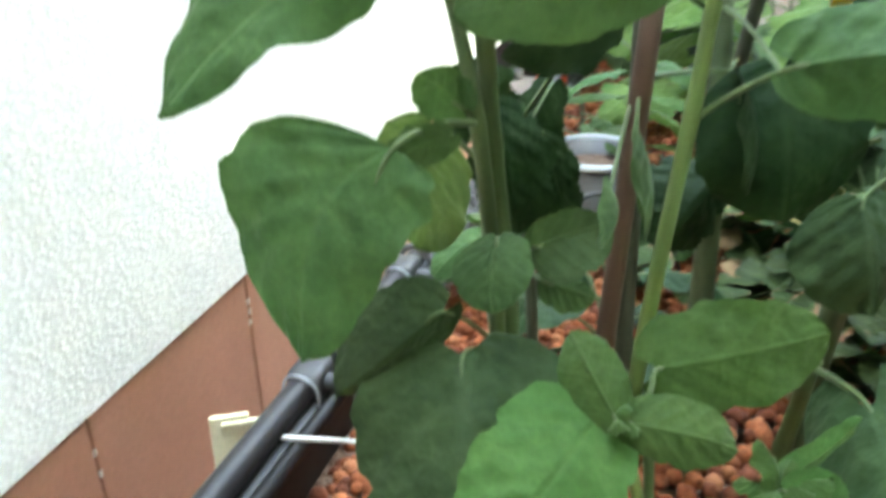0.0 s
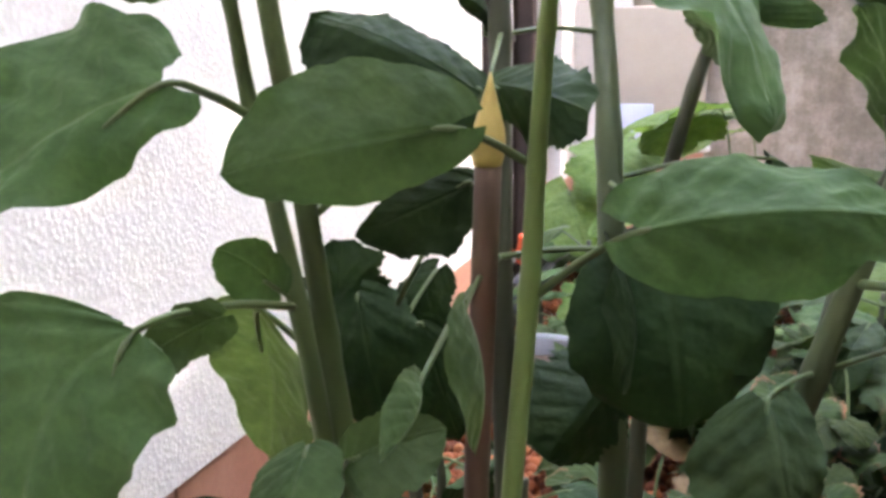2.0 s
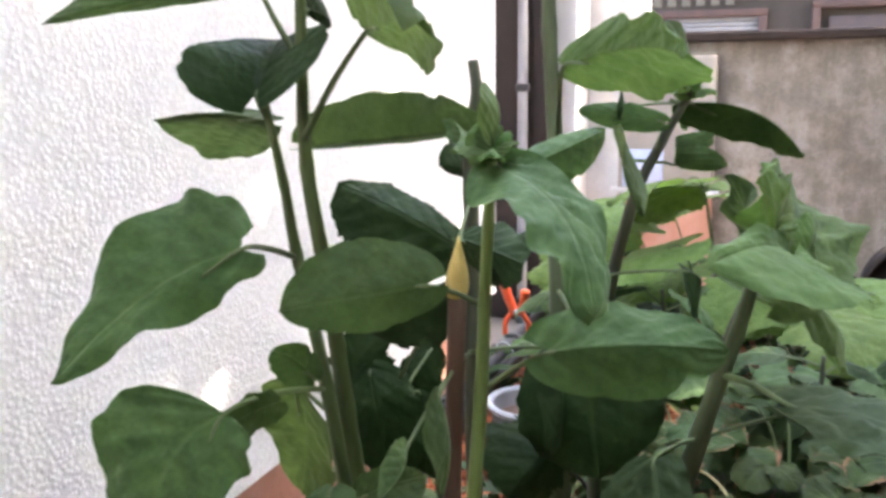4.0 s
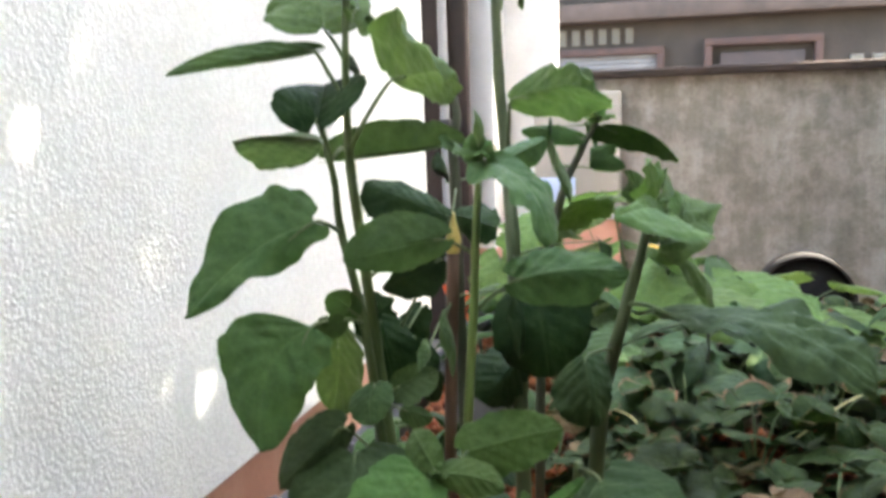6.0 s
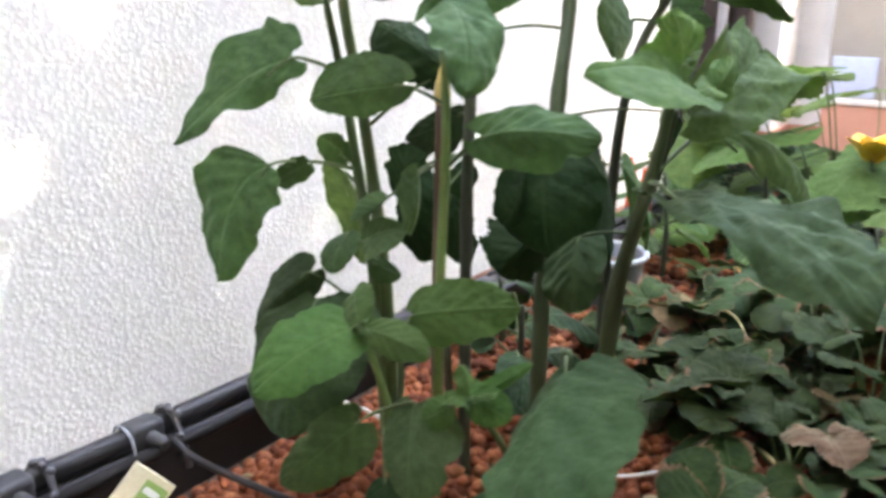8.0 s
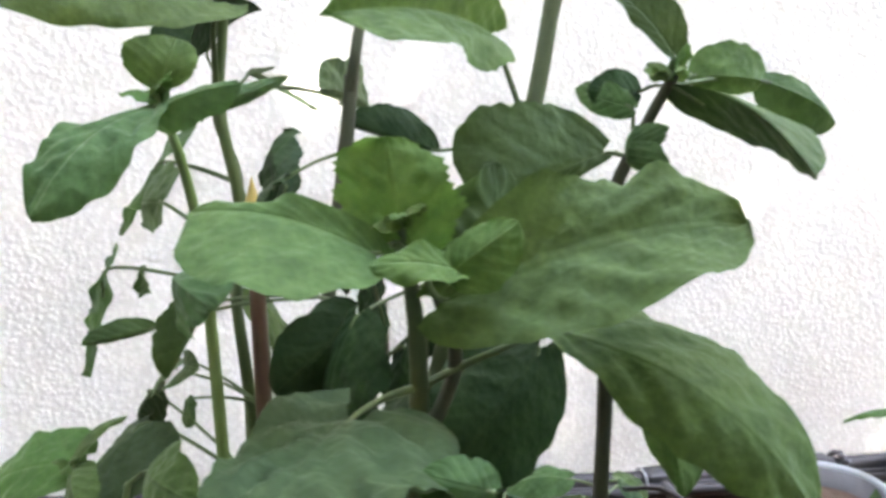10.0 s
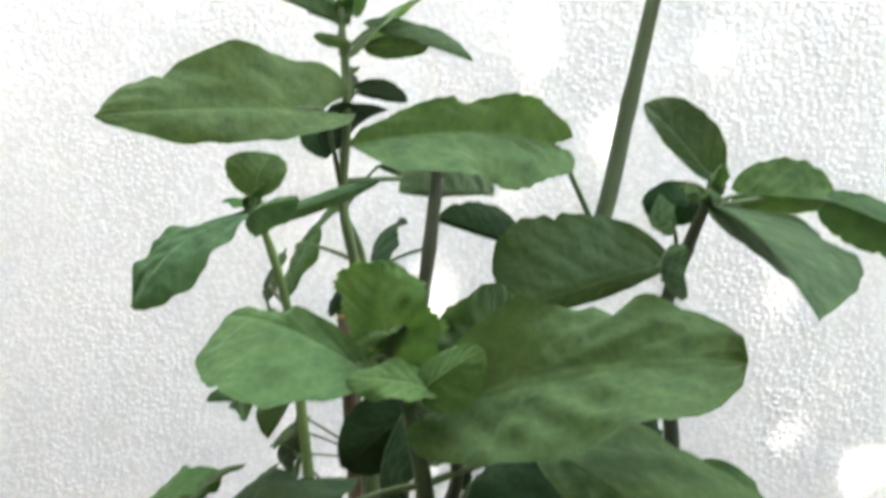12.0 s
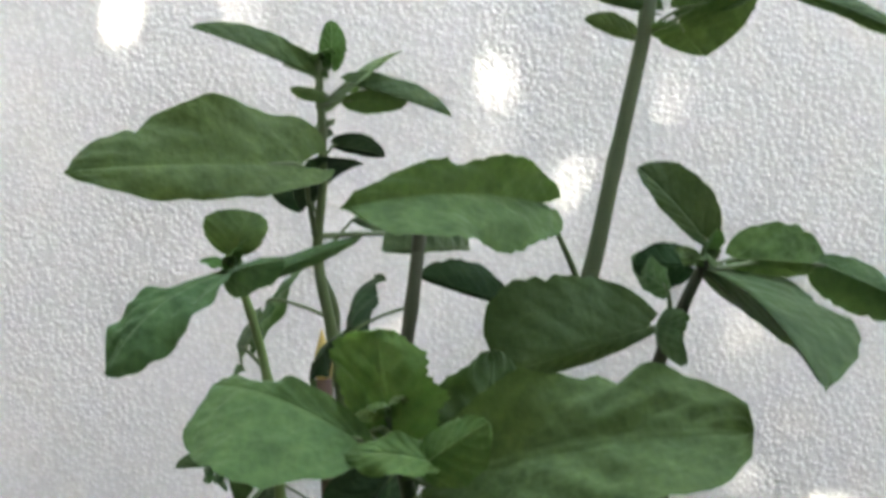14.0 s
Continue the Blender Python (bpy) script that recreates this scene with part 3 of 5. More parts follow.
pipe = thing("irrigation_pipe", (0.345, 0.2, 0.222), "glossy black irrigation pipe along the planter rim", "pipe")
part("pipe", tube(bmesh.new(), [(0.344, BY0 + 0.01, 0.10), (0.344, BY0 + 0.006, 0.20), (0.344, -0.25, 0.217), (0.344, -0.13, 0.2145), (0.344, 0.10, 0.2105), (0.344, 0.36, 0.1935), (0.344, 0.60, 0.190), (0.344, BY1, 0.190)], 0.0098, 0.0098, 16), black_plastic, pipe)
for y in (-0.226, -0.112, 0.085, 0.27, 0.415, 0.60, 0.85, 1.15):
    z = 0.2145 - 0.018 * (y + 0.13) if y < 0.12 else 0.210 - 0.065 * (y - 0.1) if y < 0.36 else 0.1925 - 0.0035 * y
    elbow = part("fitting", box(0.3315, 0.3565, y - 0.030, y + 0.002, z - 0.0135, z + 0.0125, 0.005), dark_plastic, pipe, "dark grey elbow fitting")
    part("spout", tube(bmesh.new(), [(0.350, y - 0.014, z), (0.364, y - 0.012, z - 0.001), (0.372, y - 0.011, z - 0.003)], 0.0068, 0.0052, 12), dark_plastic, elbow)
    part("snap_ring", tube(bmesh.new(), [(0.3325, y - 0.031, z - 0.012), (0.331, y - 0.0315, z), (0.336, y - 0.032, z + 0.0115), (0.347, y - 0.032, z + 0.0135), (0.3565, y - 0.0315, z + 0.006), (0.358, y - 0.031, z - 0.010)], 0.0011, 0.0011, 8), pale_plastic, elbow, "pale wire snap ring")
    strap = tube(bmesh.new(), [(0.3315, y + 0.010, z - 0.002), (0.335, y + 0.010, z + 0.010), (0.345, y + 0.011, z + 0.0145), (0.356, y + 0.011, z + 0.008), (0.362, y + 0.011, z - 0.006), (0.366, y + 0.012, z - 0.022), (0.369, y + 0.012, z - 0.036)], 0.0030, 0.0026, 8)
    for k in range(9):
        q = radians(165 - 24 * k)
        bx, bz = (0.3465 + 0.0152 * math.cos(q), z + 0.0152 * math.sin(q)) if k < 6 else (0.3625 + 0.002 * (k - 6), z - 0.006 - 0.010 * (k - 6))
        bmesh.ops.create_icosphere(strap, subdivisions=1, radius=0.0038, matrix=Matrix.Translation((bx, y + 0.0095 + 0.003 * (k % 2), bz)))
    part("braided_strap", strap, violet_plastic, pipe, "knotted grey strap round the pipe")
drip = thing("drip_line", (0.42, -0.13, 0.20), "thin black drip tube lying over the clay pebbles", "tube")
part("tube", tube(bmesh.new(), [(0.358, -0.110, 0.208), (0.40, -0.112, 0.201), (0.473, -0.107, 0.198), (0.551, -0.099, 0.197), (0.616, -0.090, 0.196), (0.72, -0.075, 0.190), (0.80, -0.066, 0.176)], 0.0030, 0.0030, 9), black_plastic, drip)
cord = thing("white_cord", (0.6, 0.05, 0.2), "taut white cord across the planter", "cord")
part("cord", tube(bmesh.new(), [(0.352, 0.010, 0.208), (0.44, 0.030, 0.205), (0.50, 0.045, 0.186), (0.56, 0.062, 0.172), (0.66, 0.098, 0.176), (0.72, 0.112, 0.196), (0.76, 0.112, 0.2005), (0.90, 0.084, 0.2005), (1.2, 0.024, 0.2005), (1.734, -0.083, 0.2005)], 0.0016, 0.0016, 9), white_cord, cord)
loop = thing("thin_tube", (0.58, 0.364, 0.17), "thin dark plastic tube curving over the clay pebbles", "tube")
part("tube", tube(bmesh.new(), [(0.470, 0.300, 0.255), (0.5005, 0.322, 0.267), (0.528, 0.344, 0.251), (0.560, 0.361, 0.219), (0.581, 0.364, 0.170)], 0.0020, 0.0020, 8), black_plastic, loop)

PEG = (0.283, 0.053, 0.151)
peg = thing("cream_peg", PEG, "cream plastic peg clipped beside the irrigation pipe", "peg")
for dx, dz in ((0.0, 0.0), (0.006, -0.004)):
    bm = box(-0.0143, 0.0143, -0.0024, 0.0024, -0.022, 0.024, 0.001)
    bmesh.ops.transform(bm, matrix=Matrix.Translation((PEG[0] + dx, PEG[1] + dx, PEG[2] + dz)) @ Euler((radians(-10 + 14 * dx / 0.006), 0, radians(30))).to_matrix().to_4x4(), verts=bm.verts)
    part("jaw", bm, cream_card, peg, "", False)
part("arm", box(PEG[0], 0.345, PEG[1] - 0.004, PEG[1] + 0.004, PEG[2] - 0.022, PEG[2] - 0.016, 0.001), cream_card, peg)
tag = thing("seed_packet", (0.375, -0.16, 0.17), "cream and green plant label card stuck in the planter edge", "plant label")
TAG = Matrix.Translation((0.402, -0.176, 0.197)) @ Euler((radians(-25), radians(38), radians(35))).to_matrix().to_4x4()


def tag_box(x0, x1, y0, y1, z0, z1, material, label=""):
    bm = box(x0, x1, y0, y1, z0, z1, 0.0008)
    bmesh.ops.transform(bm, matrix=TAG, verts=bm.verts)
    part("card" if not label else "print", bm, material, tag, label, False)


tag_box(-0.018, 0.018, -0.002, 0.002, -0.04, 0.026, cream_card)
tag_box(-0.003, 0.016, -0.0028, -0.002, -0.03, 0.020, label_green, "green printed panel")
tag_box(-0.001, 0.012, -0.0034, -0.0028, 0.010, 0.015, label_white, "white printed bar")


def pot(place, r, h, body, rim_m, label):
    p = thing("plant_pot", place, label, "pot")
    x, y, z = place
    bm = bmesh.new()
    rings = [[bm.verts.new((x + q * math.cos(a), y + q * math.sin(a), z + k)) for a in (2 * math.pi * i / 32 for i in range(32))]
             for q, k in ((0.8 * r, 0), (r, h), (r * 0.93, h), (r * 0.78, h * 0.4))]
    for a, b in zip(rings, rings[1:]):
        for i in range(32):
            bm.faces.new((a[i], a[(i + 1) % 32], b[(i + 1) % 32], b[i]))
    part("pot_body", bm, body, p)
    bm = bmesh.new()
    tube(bm, [(x + 1.02 * r * math.cos(a), y + 1.02 * r * math.sin(a), z + h) for a in (2 * math.pi * i / 24 for i in range(25))], 0.004, 0.004, 8, 2)
    part("pot_rim", bm, rim_m, p, "rounded rim")
    bm = bmesh.new()
    bmesh.ops.create_circle(bm, cap_ends=True, segments=24, radius=0.9 * r, matrix=Matrix.Translation((x, y, z + 0.8 * h)))
    part("pot_soil", bm, soil, p)


pot((0.472, 0.50, 0.150), 0.048, 0.088, violet_plastic, pale_plastic, "tall grey plastic plant pot with a rounded rim")

# ---- canes and plants ----
cane = thing("support_cane", (0.547, 0.015, 0.15), "brown support cane with a pointed yellow cap", "cane")
part("rod", tube(bmesh.new(), [(0.545, 0.018, 0.14), (0.553, 0.008, 0.33), (0.562, 0.001, 0.500)], 0.0052, 0.0049, 12), cane_m, cane)
cap = bmesh.new()
rings = [[cap.verts.new((0.5605 + 0.05 * (z - 0.474) + r * math.cos(a), 0.0018 - 0.036 * (z - 0.474) + r * math.sin(a), z)) for a in (2 * math.pi * k / 20 for k in range(20))]
         for z, r in ((0.493, 0.0050), (0.496, 0.0058), (0.500, 0.0063), (0.505, 0.0058), (0.511, 0.0043), (0.516, 0.0029), (0.521, 0.0014), (0.5255, 0.0004))]
for low, high in zip(rings, rings[1:]):
    for k in range(20):
        cap.faces.new((low[k], low[(k + 1) % 20], high[(k + 1) % 20], high[k]))
cap.faces.new(rings[0][::-1])
cap.faces.new(rings[-1])
part("cap", cap, tip_m, cane, "pointed yellow cap")


def plant(name, place, label):
    return thing(name, place, label, "plant", "leafy plants in the planter")


main_plant = plant("leafy_plant", (0.512, 0.004, 0.15), "tall leafy plant with two green stems beside the wall")
stalk(main_plant, [(0.512, 0.006, 0.14), (0.500, 0.008, 0.335), (0.492, 0.006, 0.42), (0.489, -0.006, 0.50), (0.487, -0.018, 0.561), (0.485, -0.015, 0.62), (0.490, -0.018, 0.70)], 0.0062, 0.0024, stem_m)
stalk(main_plant, [(0.508, 0.002, 0.14), (0.496, 0.000, 0.335), (0.489, -0.010, 0.438), (0.472, -0.007, 0.512), (0.474, -0.020, 0.552), (0.466, -0.021, 0.594)], 0.0050, 0.0020, stem_m)
slim_plant = plant("leafy_plant", (0.566, -0.012, 0.15), "slender leafy plant with one thin pale green stem")
stalk(slim_plant, [(0.562, -0.008, 0.14), (0.573, -0.018, 0.34), (0.583, -0.025, 0.455), (0.586, -0.029, 0.497), (0.591, -0.038, 0.54), (0.597, -0.049, 0.573)], 0.0042, 0.0022, stem_lit_m)
young_plant = plant("leafy_plant", (0.58, -0.07, 0.15), "young plant with fresh light green heart-shaped leaves")
stalk(young_plant, [(0.590, -0.060, 0.14), (0.588, -0.085, 0.26), (0.583, -0.095, 0.31), (0.572, -0.104, 0.358)], 0.0036, 0.0022, stem_lit_m)
stalk(young_plant, [(0.588, -0.085, 0.28), (0.584, -0.078, 0.32), (0.580, -0.073, 0.348)], 0.0026, 0.0018, stem_m)
side_plant = plant("leafy_plant", (0.64, 0.04, 0.15), "low leafy plant with one very large heart-shaped leaf")
stalk(side_plant, [(0.640, 0.050, 0.14), (0.650, 0.040, 0.25), (0.655, 0.030, 0.315)], 0.0055, 0.0040, stem_m)
stalk(side_plant, [(0.648, 0.000, 0.14), (0.650, -0.030, 0.24), (0.636, -0.070, 0.312)], 0.0034, 0.0022, stem_m)
tall_plant = plant("leafy_plant", (0.60, 0.09, 0.15), "tallest leafy plant with a thick straight stem")
stalk(tall_plant, [(0.602, 0.085, 0.14), (0.595, 0.10, 0.36), (0.585, 0.132, 0.49), (0.575, 0.163, 0.556), (0.566, 0.179, 0.636), (0.561, 0.194, 0.72), (0.559, 0.195, 0.735)], 0.0074, 0.0038, stem_dull_m)
cut_plant = plant("leafy_plant", (0.562, 0.035, 0.15), "plant with a dark woody stem cut off at the top")
stalk(cut_plant, [(0.565, 0.030, 0.14), (0.556, 0.042, 0.40), (0.551, 0.056, 0.54), (0.548, 0.060, 0.585)], 0.0050, 0.0042, stem_dark_m)
stalk(cut_plant, [(0.549, 0.059, 0.575), (0.553, 0.061, 0.595), (0.550, 0.064, 0.614)], 0.0038, 0.0032, stem_dark_m, "cut_end", 0.0)
bushy_plant = plant("leafy_plant", (0.66, 0.07, 0.15), "bushy plant with broad leaves round a bright growing tip")
stalk(bushy_plant, [(0.655, 0.085, 0.14), (0.668, 0.078, 0.33), (0.681, 0.077, 0.40), (0.698, 0.072, 0.464), (0.712, 0.060, 0.525)], 0.0080, 0.0030, stem_dull_m)
stalk(bushy_plant, [(0.681, 0.077, 0.40), (0.692, 0.092, 0.45), (0.705, 0.078, 0.492)], 0.0042, 0.0026, stem_dark_m)
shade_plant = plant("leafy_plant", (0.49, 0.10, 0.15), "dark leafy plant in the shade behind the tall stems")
stalk(shade_plant, [(0.500, 0.105, 0.14), (0.492, 0.100, 0.30), (0.480, 0.098, 0.36), (0.474, 0.095, 0.425)], 0.0042, 0.0022, stem_dark_m)
far_plant = plant("leafy_plant", (0.60, 0.21, 0.15), "leafy plant with dark side shoots behind the others")
stalk(far_plant, [(0.592, 0.225, 0.14), (0.600, 0.215, 0.40), (0.620, 0.200, 0.51), (0.640, 0.207, 0.56), (0.657, 0.214, 0.592)], 0.0055, 0.0026, stem_dark_m)

leaf_on(main_plant, (0.470, -0.057, 0.524), (0.382, -0.096, 0.458), (0.422, -0.040, 0.548), (0.432, -0.082, 0.484), 0.012, leaf, (0.472, -0.007, 0.510), 2.0, 0.06, heart=0.32, mid=(0.424, -0.072, 0.502))
leaf_on(main_plant, (0.480, -0.092, 0.454), (0.447, -0.117, 0.368), (0.410, -0.099, 0.434), (0.483, -0.106, 0.412), 0.012, leaf, (0.489, -0.010, 0.438), 2.6, 0.0, mid=(0.451, -0.104, 0.425), heart=0.32)
leaf_on(slim_plant, (0.564, -0.050, 0.511), (0.496, -0.068, 0.498), (0.532, -0.049, 0.531), (0.529, -0.062, 0.488), 0.006, leaf, (0.585, -0.027, 0.497), 1.8, 0.16)
leaf_on(main_plant, (0.454, 0.001, 0.583), (0.378, 0.003, 0.586), (0.405, 0.019, 0.588), (0.373, 0.051, 0.561), 0.004, leaf, (0.474, -0.020, 0.552), 1.0, 0.1)
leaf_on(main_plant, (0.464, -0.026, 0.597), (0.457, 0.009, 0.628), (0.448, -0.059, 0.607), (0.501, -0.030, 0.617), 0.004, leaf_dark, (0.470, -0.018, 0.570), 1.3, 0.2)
leaf_on(main_plant, (0.460, -0.018, 0.651), (0.349, -0.050, 0.636), (0.426, -0.026, 0.659), (0.422, -0.029, 0.644), 0.01, leaf, (0.486, -0.016, 0.610), 1.0, 0.1)
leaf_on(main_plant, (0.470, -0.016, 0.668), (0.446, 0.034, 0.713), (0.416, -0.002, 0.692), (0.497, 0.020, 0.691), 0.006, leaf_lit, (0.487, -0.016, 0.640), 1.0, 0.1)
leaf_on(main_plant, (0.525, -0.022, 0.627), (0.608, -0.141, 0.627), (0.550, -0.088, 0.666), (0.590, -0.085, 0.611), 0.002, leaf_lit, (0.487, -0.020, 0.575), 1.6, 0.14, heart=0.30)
leaf_on(main_plant, (0.431, 0.088, 0.562), (0.566, 0.033, 0.578), (0.484, 0.067, 0.597), (0.508, 0.054, 0.568), -0.01, leaf, (0.487, -0.020, 0.575), 1.0, 0.1)
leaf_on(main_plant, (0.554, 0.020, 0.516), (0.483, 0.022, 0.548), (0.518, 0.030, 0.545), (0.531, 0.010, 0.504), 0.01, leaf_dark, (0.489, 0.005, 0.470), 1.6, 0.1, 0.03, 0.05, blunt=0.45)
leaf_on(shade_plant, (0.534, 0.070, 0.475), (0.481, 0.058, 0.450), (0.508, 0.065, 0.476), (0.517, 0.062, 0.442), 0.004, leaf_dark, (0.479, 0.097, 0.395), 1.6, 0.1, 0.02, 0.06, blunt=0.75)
leaf_on(main_plant, (0.485, -0.017, 0.446), (0.466, -0.027, 0.464), (0.481, -0.021, 0.466), (0.466, -0.022, 0.444), 0.004, leaf, (0.489, -0.010, 0.438), 1.0, 0.1)
leaf_on(main_plant, (0.463, 0.002, 0.431), (0.432, 0.060, 0.338), (0.420, 0.031, 0.391), (0.479, 0.019, 0.386), 0.004, leaf_lit, (0.490, 0.005, 0.410), 1.0, 0.1)
leaf_on(main_plant, (0.508, -0.044, 0.398), (0.512, -0.067, 0.374), (0.490, -0.050, 0.386), (0.527, -0.058, 0.389), 0.004, leaf, (0.498, 0.005, 0.360), 1.0, 0.1)
leaf_on(main_plant, (0.524, -0.043, 0.395), (0.556, -0.034, 0.408), (0.531, -0.041, 0.412), (0.550, -0.056, 0.391), 0.004, leaf, (0.498, 0.005, 0.360), 1.0, 0.1)
leaf_on(main_plant, (0.529, -0.041, 0.378), (0.552, -0.037, 0.371), (0.540, -0.036, 0.380), (0.541, -0.044, 0.365), 0.002, leaf, (0.498, 0.005, 0.360), 1.0, 0.1)
leaf_on(young_plant, (0.564, -0.103, 0.356), (0.533, -0.168, 0.326), (0.526, -0.122, 0.362), (0.574, -0.138, 0.334), 0.008, leaf_new, (0.572, -0.104, 0.355), 1.8, 0.1, heart=0.32)
leaf_on(young_plant, (0.576, -0.103, 0.357), (0.618, -0.090, 0.344), (0.592, -0.087, 0.363), (0.597, -0.106, 0.343), 0.006, leaf_new, (0.572, -0.104, 0.355), 1.0, 0.1)
leaf_on(young_plant, (0.571, -0.105, 0.360), (0.547, -0.077, 0.378), (0.546, -0.091, 0.365), (0.575, -0.095, 0.368), 0.006, leaf_new, (0.572, -0.104, 0.355), 1.0, 0.1)
leaf_on(young_plant, (0.583, -0.062, 0.356), (0.651, -0.034, 0.369), (0.615, -0.037, 0.382), (0.615, -0.062, 0.340), 0.006, leaf_new, (0.580, -0.075, 0.345), 1.8, 0.1, heart=0.32)
leaf_on(side_plant, (0.676, -0.011, 0.319), (0.732, -0.142, 0.260), (0.656, -0.063, 0.284), (0.760, -0.099, 0.298), 0.02, leaf_blue, (0.655, 0.030, 0.310), 2.6, 0.2, heart=0.32)
leaf_on(side_plant, (0.631, -0.085, 0.311), (0.614, -0.096, 0.299), (0.615, -0.091, 0.311), (0.634, -0.088, 0.300), 0.003, leaf_new, (0.636, -0.070, 0.310), 1.0, 0.1)
leaf_on(side_plant, (0.639, -0.074, 0.315), (0.666, -0.066, 0.303), (0.656, -0.064, 0.322), (0.649, -0.075, 0.297), 0.003, leaf_new, (0.636, -0.070, 0.310), 1.0, 0.1)
leaf_on(side_plant, (0.636, -0.064, 0.310), (0.668, -0.043, 0.335), (0.644, -0.056, 0.325), (0.658, -0.051, 0.321), 0.003, leaf_new, (0.636, -0.070, 0.310), 1.0, 0.1)
leaf_on(young_plant, (0.604, -0.089, 0.306), (0.627, -0.126, 0.258), (0.600, -0.116, 0.274), (0.643, -0.100, 0.271), 0.006, leaf, (0.585, -0.100, 0.300), 1.0, 0.1, heart=0.30)
leaf_on(young_plant, (0.579, -0.117, 0.297), (0.534, -0.151, 0.248), (0.544, -0.135, 0.286), (0.582, -0.127, 0.262), 0.006, leaf, (0.585, -0.100, 0.300), 1.0, 0.1, heart=0.30)
leaf_on(young_plant, (0.599, -0.115, 0.258), (0.608, -0.120, 0.229), (0.589, -0.122, 0.248), (0.617, -0.111, 0.247), 0.004, leaf_dark, (0.585, -0.100, 0.300), 1.0, 0.1)
leaf_on(main_plant, (0.500, -0.070, 0.352), (0.524, -0.135, 0.275), (0.457, -0.102, 0.312), (0.556, -0.094, 0.303), 0.01, leaf_blue, (0.505, 0.004, 0.300), 2.0, 0.1, heart=0.32)
leaf_on(main_plant, (0.490, -0.066, 0.370), (0.441, -0.081, 0.322), (0.442, -0.064, 0.354), (0.476, -0.060, 0.336), 0.006, leaf_blue, (0.505, 0.004, 0.300), 1.0, 0.1)
leaf_on(side_plant, (0.673, -0.091, 0.259), (0.648, -0.110, 0.231), (0.650, -0.104, 0.249), (0.682, -0.097, 0.230), 0.006, leaf_dark, (0.650, -0.020, 0.270), 1.0, 0.1)
leaf_on(side_plant, (0.666, -0.081, 0.261), (0.702, -0.081, 0.216), (0.695, -0.072, 0.253), (0.673, -0.089, 0.228), 0.006, leaf_dark, (0.650, -0.020, 0.270), 1.0, 0.1)
leaf_on(slim_plant, (0.620, -0.035, 0.480), (0.698, -0.022, 0.485), (0.650, -0.014, 0.501), (0.650, -0.038, 0.462), 0.012, leaf, (0.586, -0.025, 0.455), 2.8, 0.16, heart=0.34)
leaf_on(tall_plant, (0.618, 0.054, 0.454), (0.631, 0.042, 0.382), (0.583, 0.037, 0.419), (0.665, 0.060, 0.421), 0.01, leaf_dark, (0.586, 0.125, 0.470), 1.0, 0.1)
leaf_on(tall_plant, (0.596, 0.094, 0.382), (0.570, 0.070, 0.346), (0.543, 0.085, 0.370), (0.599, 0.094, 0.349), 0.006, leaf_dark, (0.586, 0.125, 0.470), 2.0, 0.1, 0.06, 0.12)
leaf_on(bushy_plant, (0.661, 0.029, 0.404), (0.673, 0.009, 0.356), (0.634, 0.028, 0.373), (0.682, 0.031, 0.376), 0.01, leaf_blue, (0.680, 0.075, 0.400), 5.0, 0.1)
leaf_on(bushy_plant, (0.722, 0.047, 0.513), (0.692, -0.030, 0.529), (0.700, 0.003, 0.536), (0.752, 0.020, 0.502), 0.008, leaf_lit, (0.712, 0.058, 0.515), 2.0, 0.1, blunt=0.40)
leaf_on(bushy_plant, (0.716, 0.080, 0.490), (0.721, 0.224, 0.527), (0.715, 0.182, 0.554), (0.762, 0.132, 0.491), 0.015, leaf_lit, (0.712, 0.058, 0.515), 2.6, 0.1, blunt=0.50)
leaf_on(bushy_plant, (0.712, 0.064, 0.510), (0.708, 0.053, 0.561), (0.704, 0.032, 0.549), (0.716, 0.084, 0.541), 0.004, leaf_tip_m, (0.712, 0.058, 0.515), 4.5, 0.1, 0.04, 0.08)
leaf_on(bushy_plant, (0.705, 0.102, 0.489), (0.690, 0.109, 0.549), (0.708, 0.080, 0.521), (0.690, 0.125, 0.530), 0.004, leaf, (0.712, 0.058, 0.515), 4.5, 0.1, 0.03, 0.08)
leaf_on(bushy_plant, (0.728, 0.083, 0.506), (0.735, 0.044, 0.512), (0.725, 0.063, 0.517), (0.742, 0.069, 0.504), 0.003, leaf_tip_m, None, 2.5, 0.1)
leaf_on(bushy_plant, (0.728, 0.079, 0.505), (0.735, 0.106, 0.528), (0.725, 0.084, 0.522), (0.738, 0.104, 0.506), 0.003, leaf_tip_m, None, 2.5, 0.1)
leaf_on(far_plant, (0.615, 0.196, 0.546), (0.645, 0.115, 0.524), (0.625, 0.117, 0.569), (0.632, 0.160, 0.528), 0.006, leaf, (0.635, 0.205, 0.545), 1.2, 0.1, blunt=0.36)
leaf_on(slim_plant, (0.600, -0.050, 0.566), (0.652, -0.101, 0.517), (0.618, -0.096, 0.550), (0.642, -0.052, 0.548), 0.01, leaf, (0.597, -0.047, 0.562), 2.8, 0.1, mid=(0.635, -0.079, 0.551))
leaf_on(slim_plant, (0.591, -0.038, 0.561), (0.551, 0.025, 0.584), (0.571, -0.009, 0.577), (0.572, -0.007, 0.566), 0.004, leaf, (0.597, -0.047, 0.562), 1.0, 0.1)
leaf_on(slim_plant, (0.596, -0.047, 0.577), (0.592, -0.038, 0.602), (0.596, -0.064, 0.588), (0.592, -0.027, 0.594), 0.004, leaf_lit, (0.597, -0.047, 0.562), 1.0, 0.1)
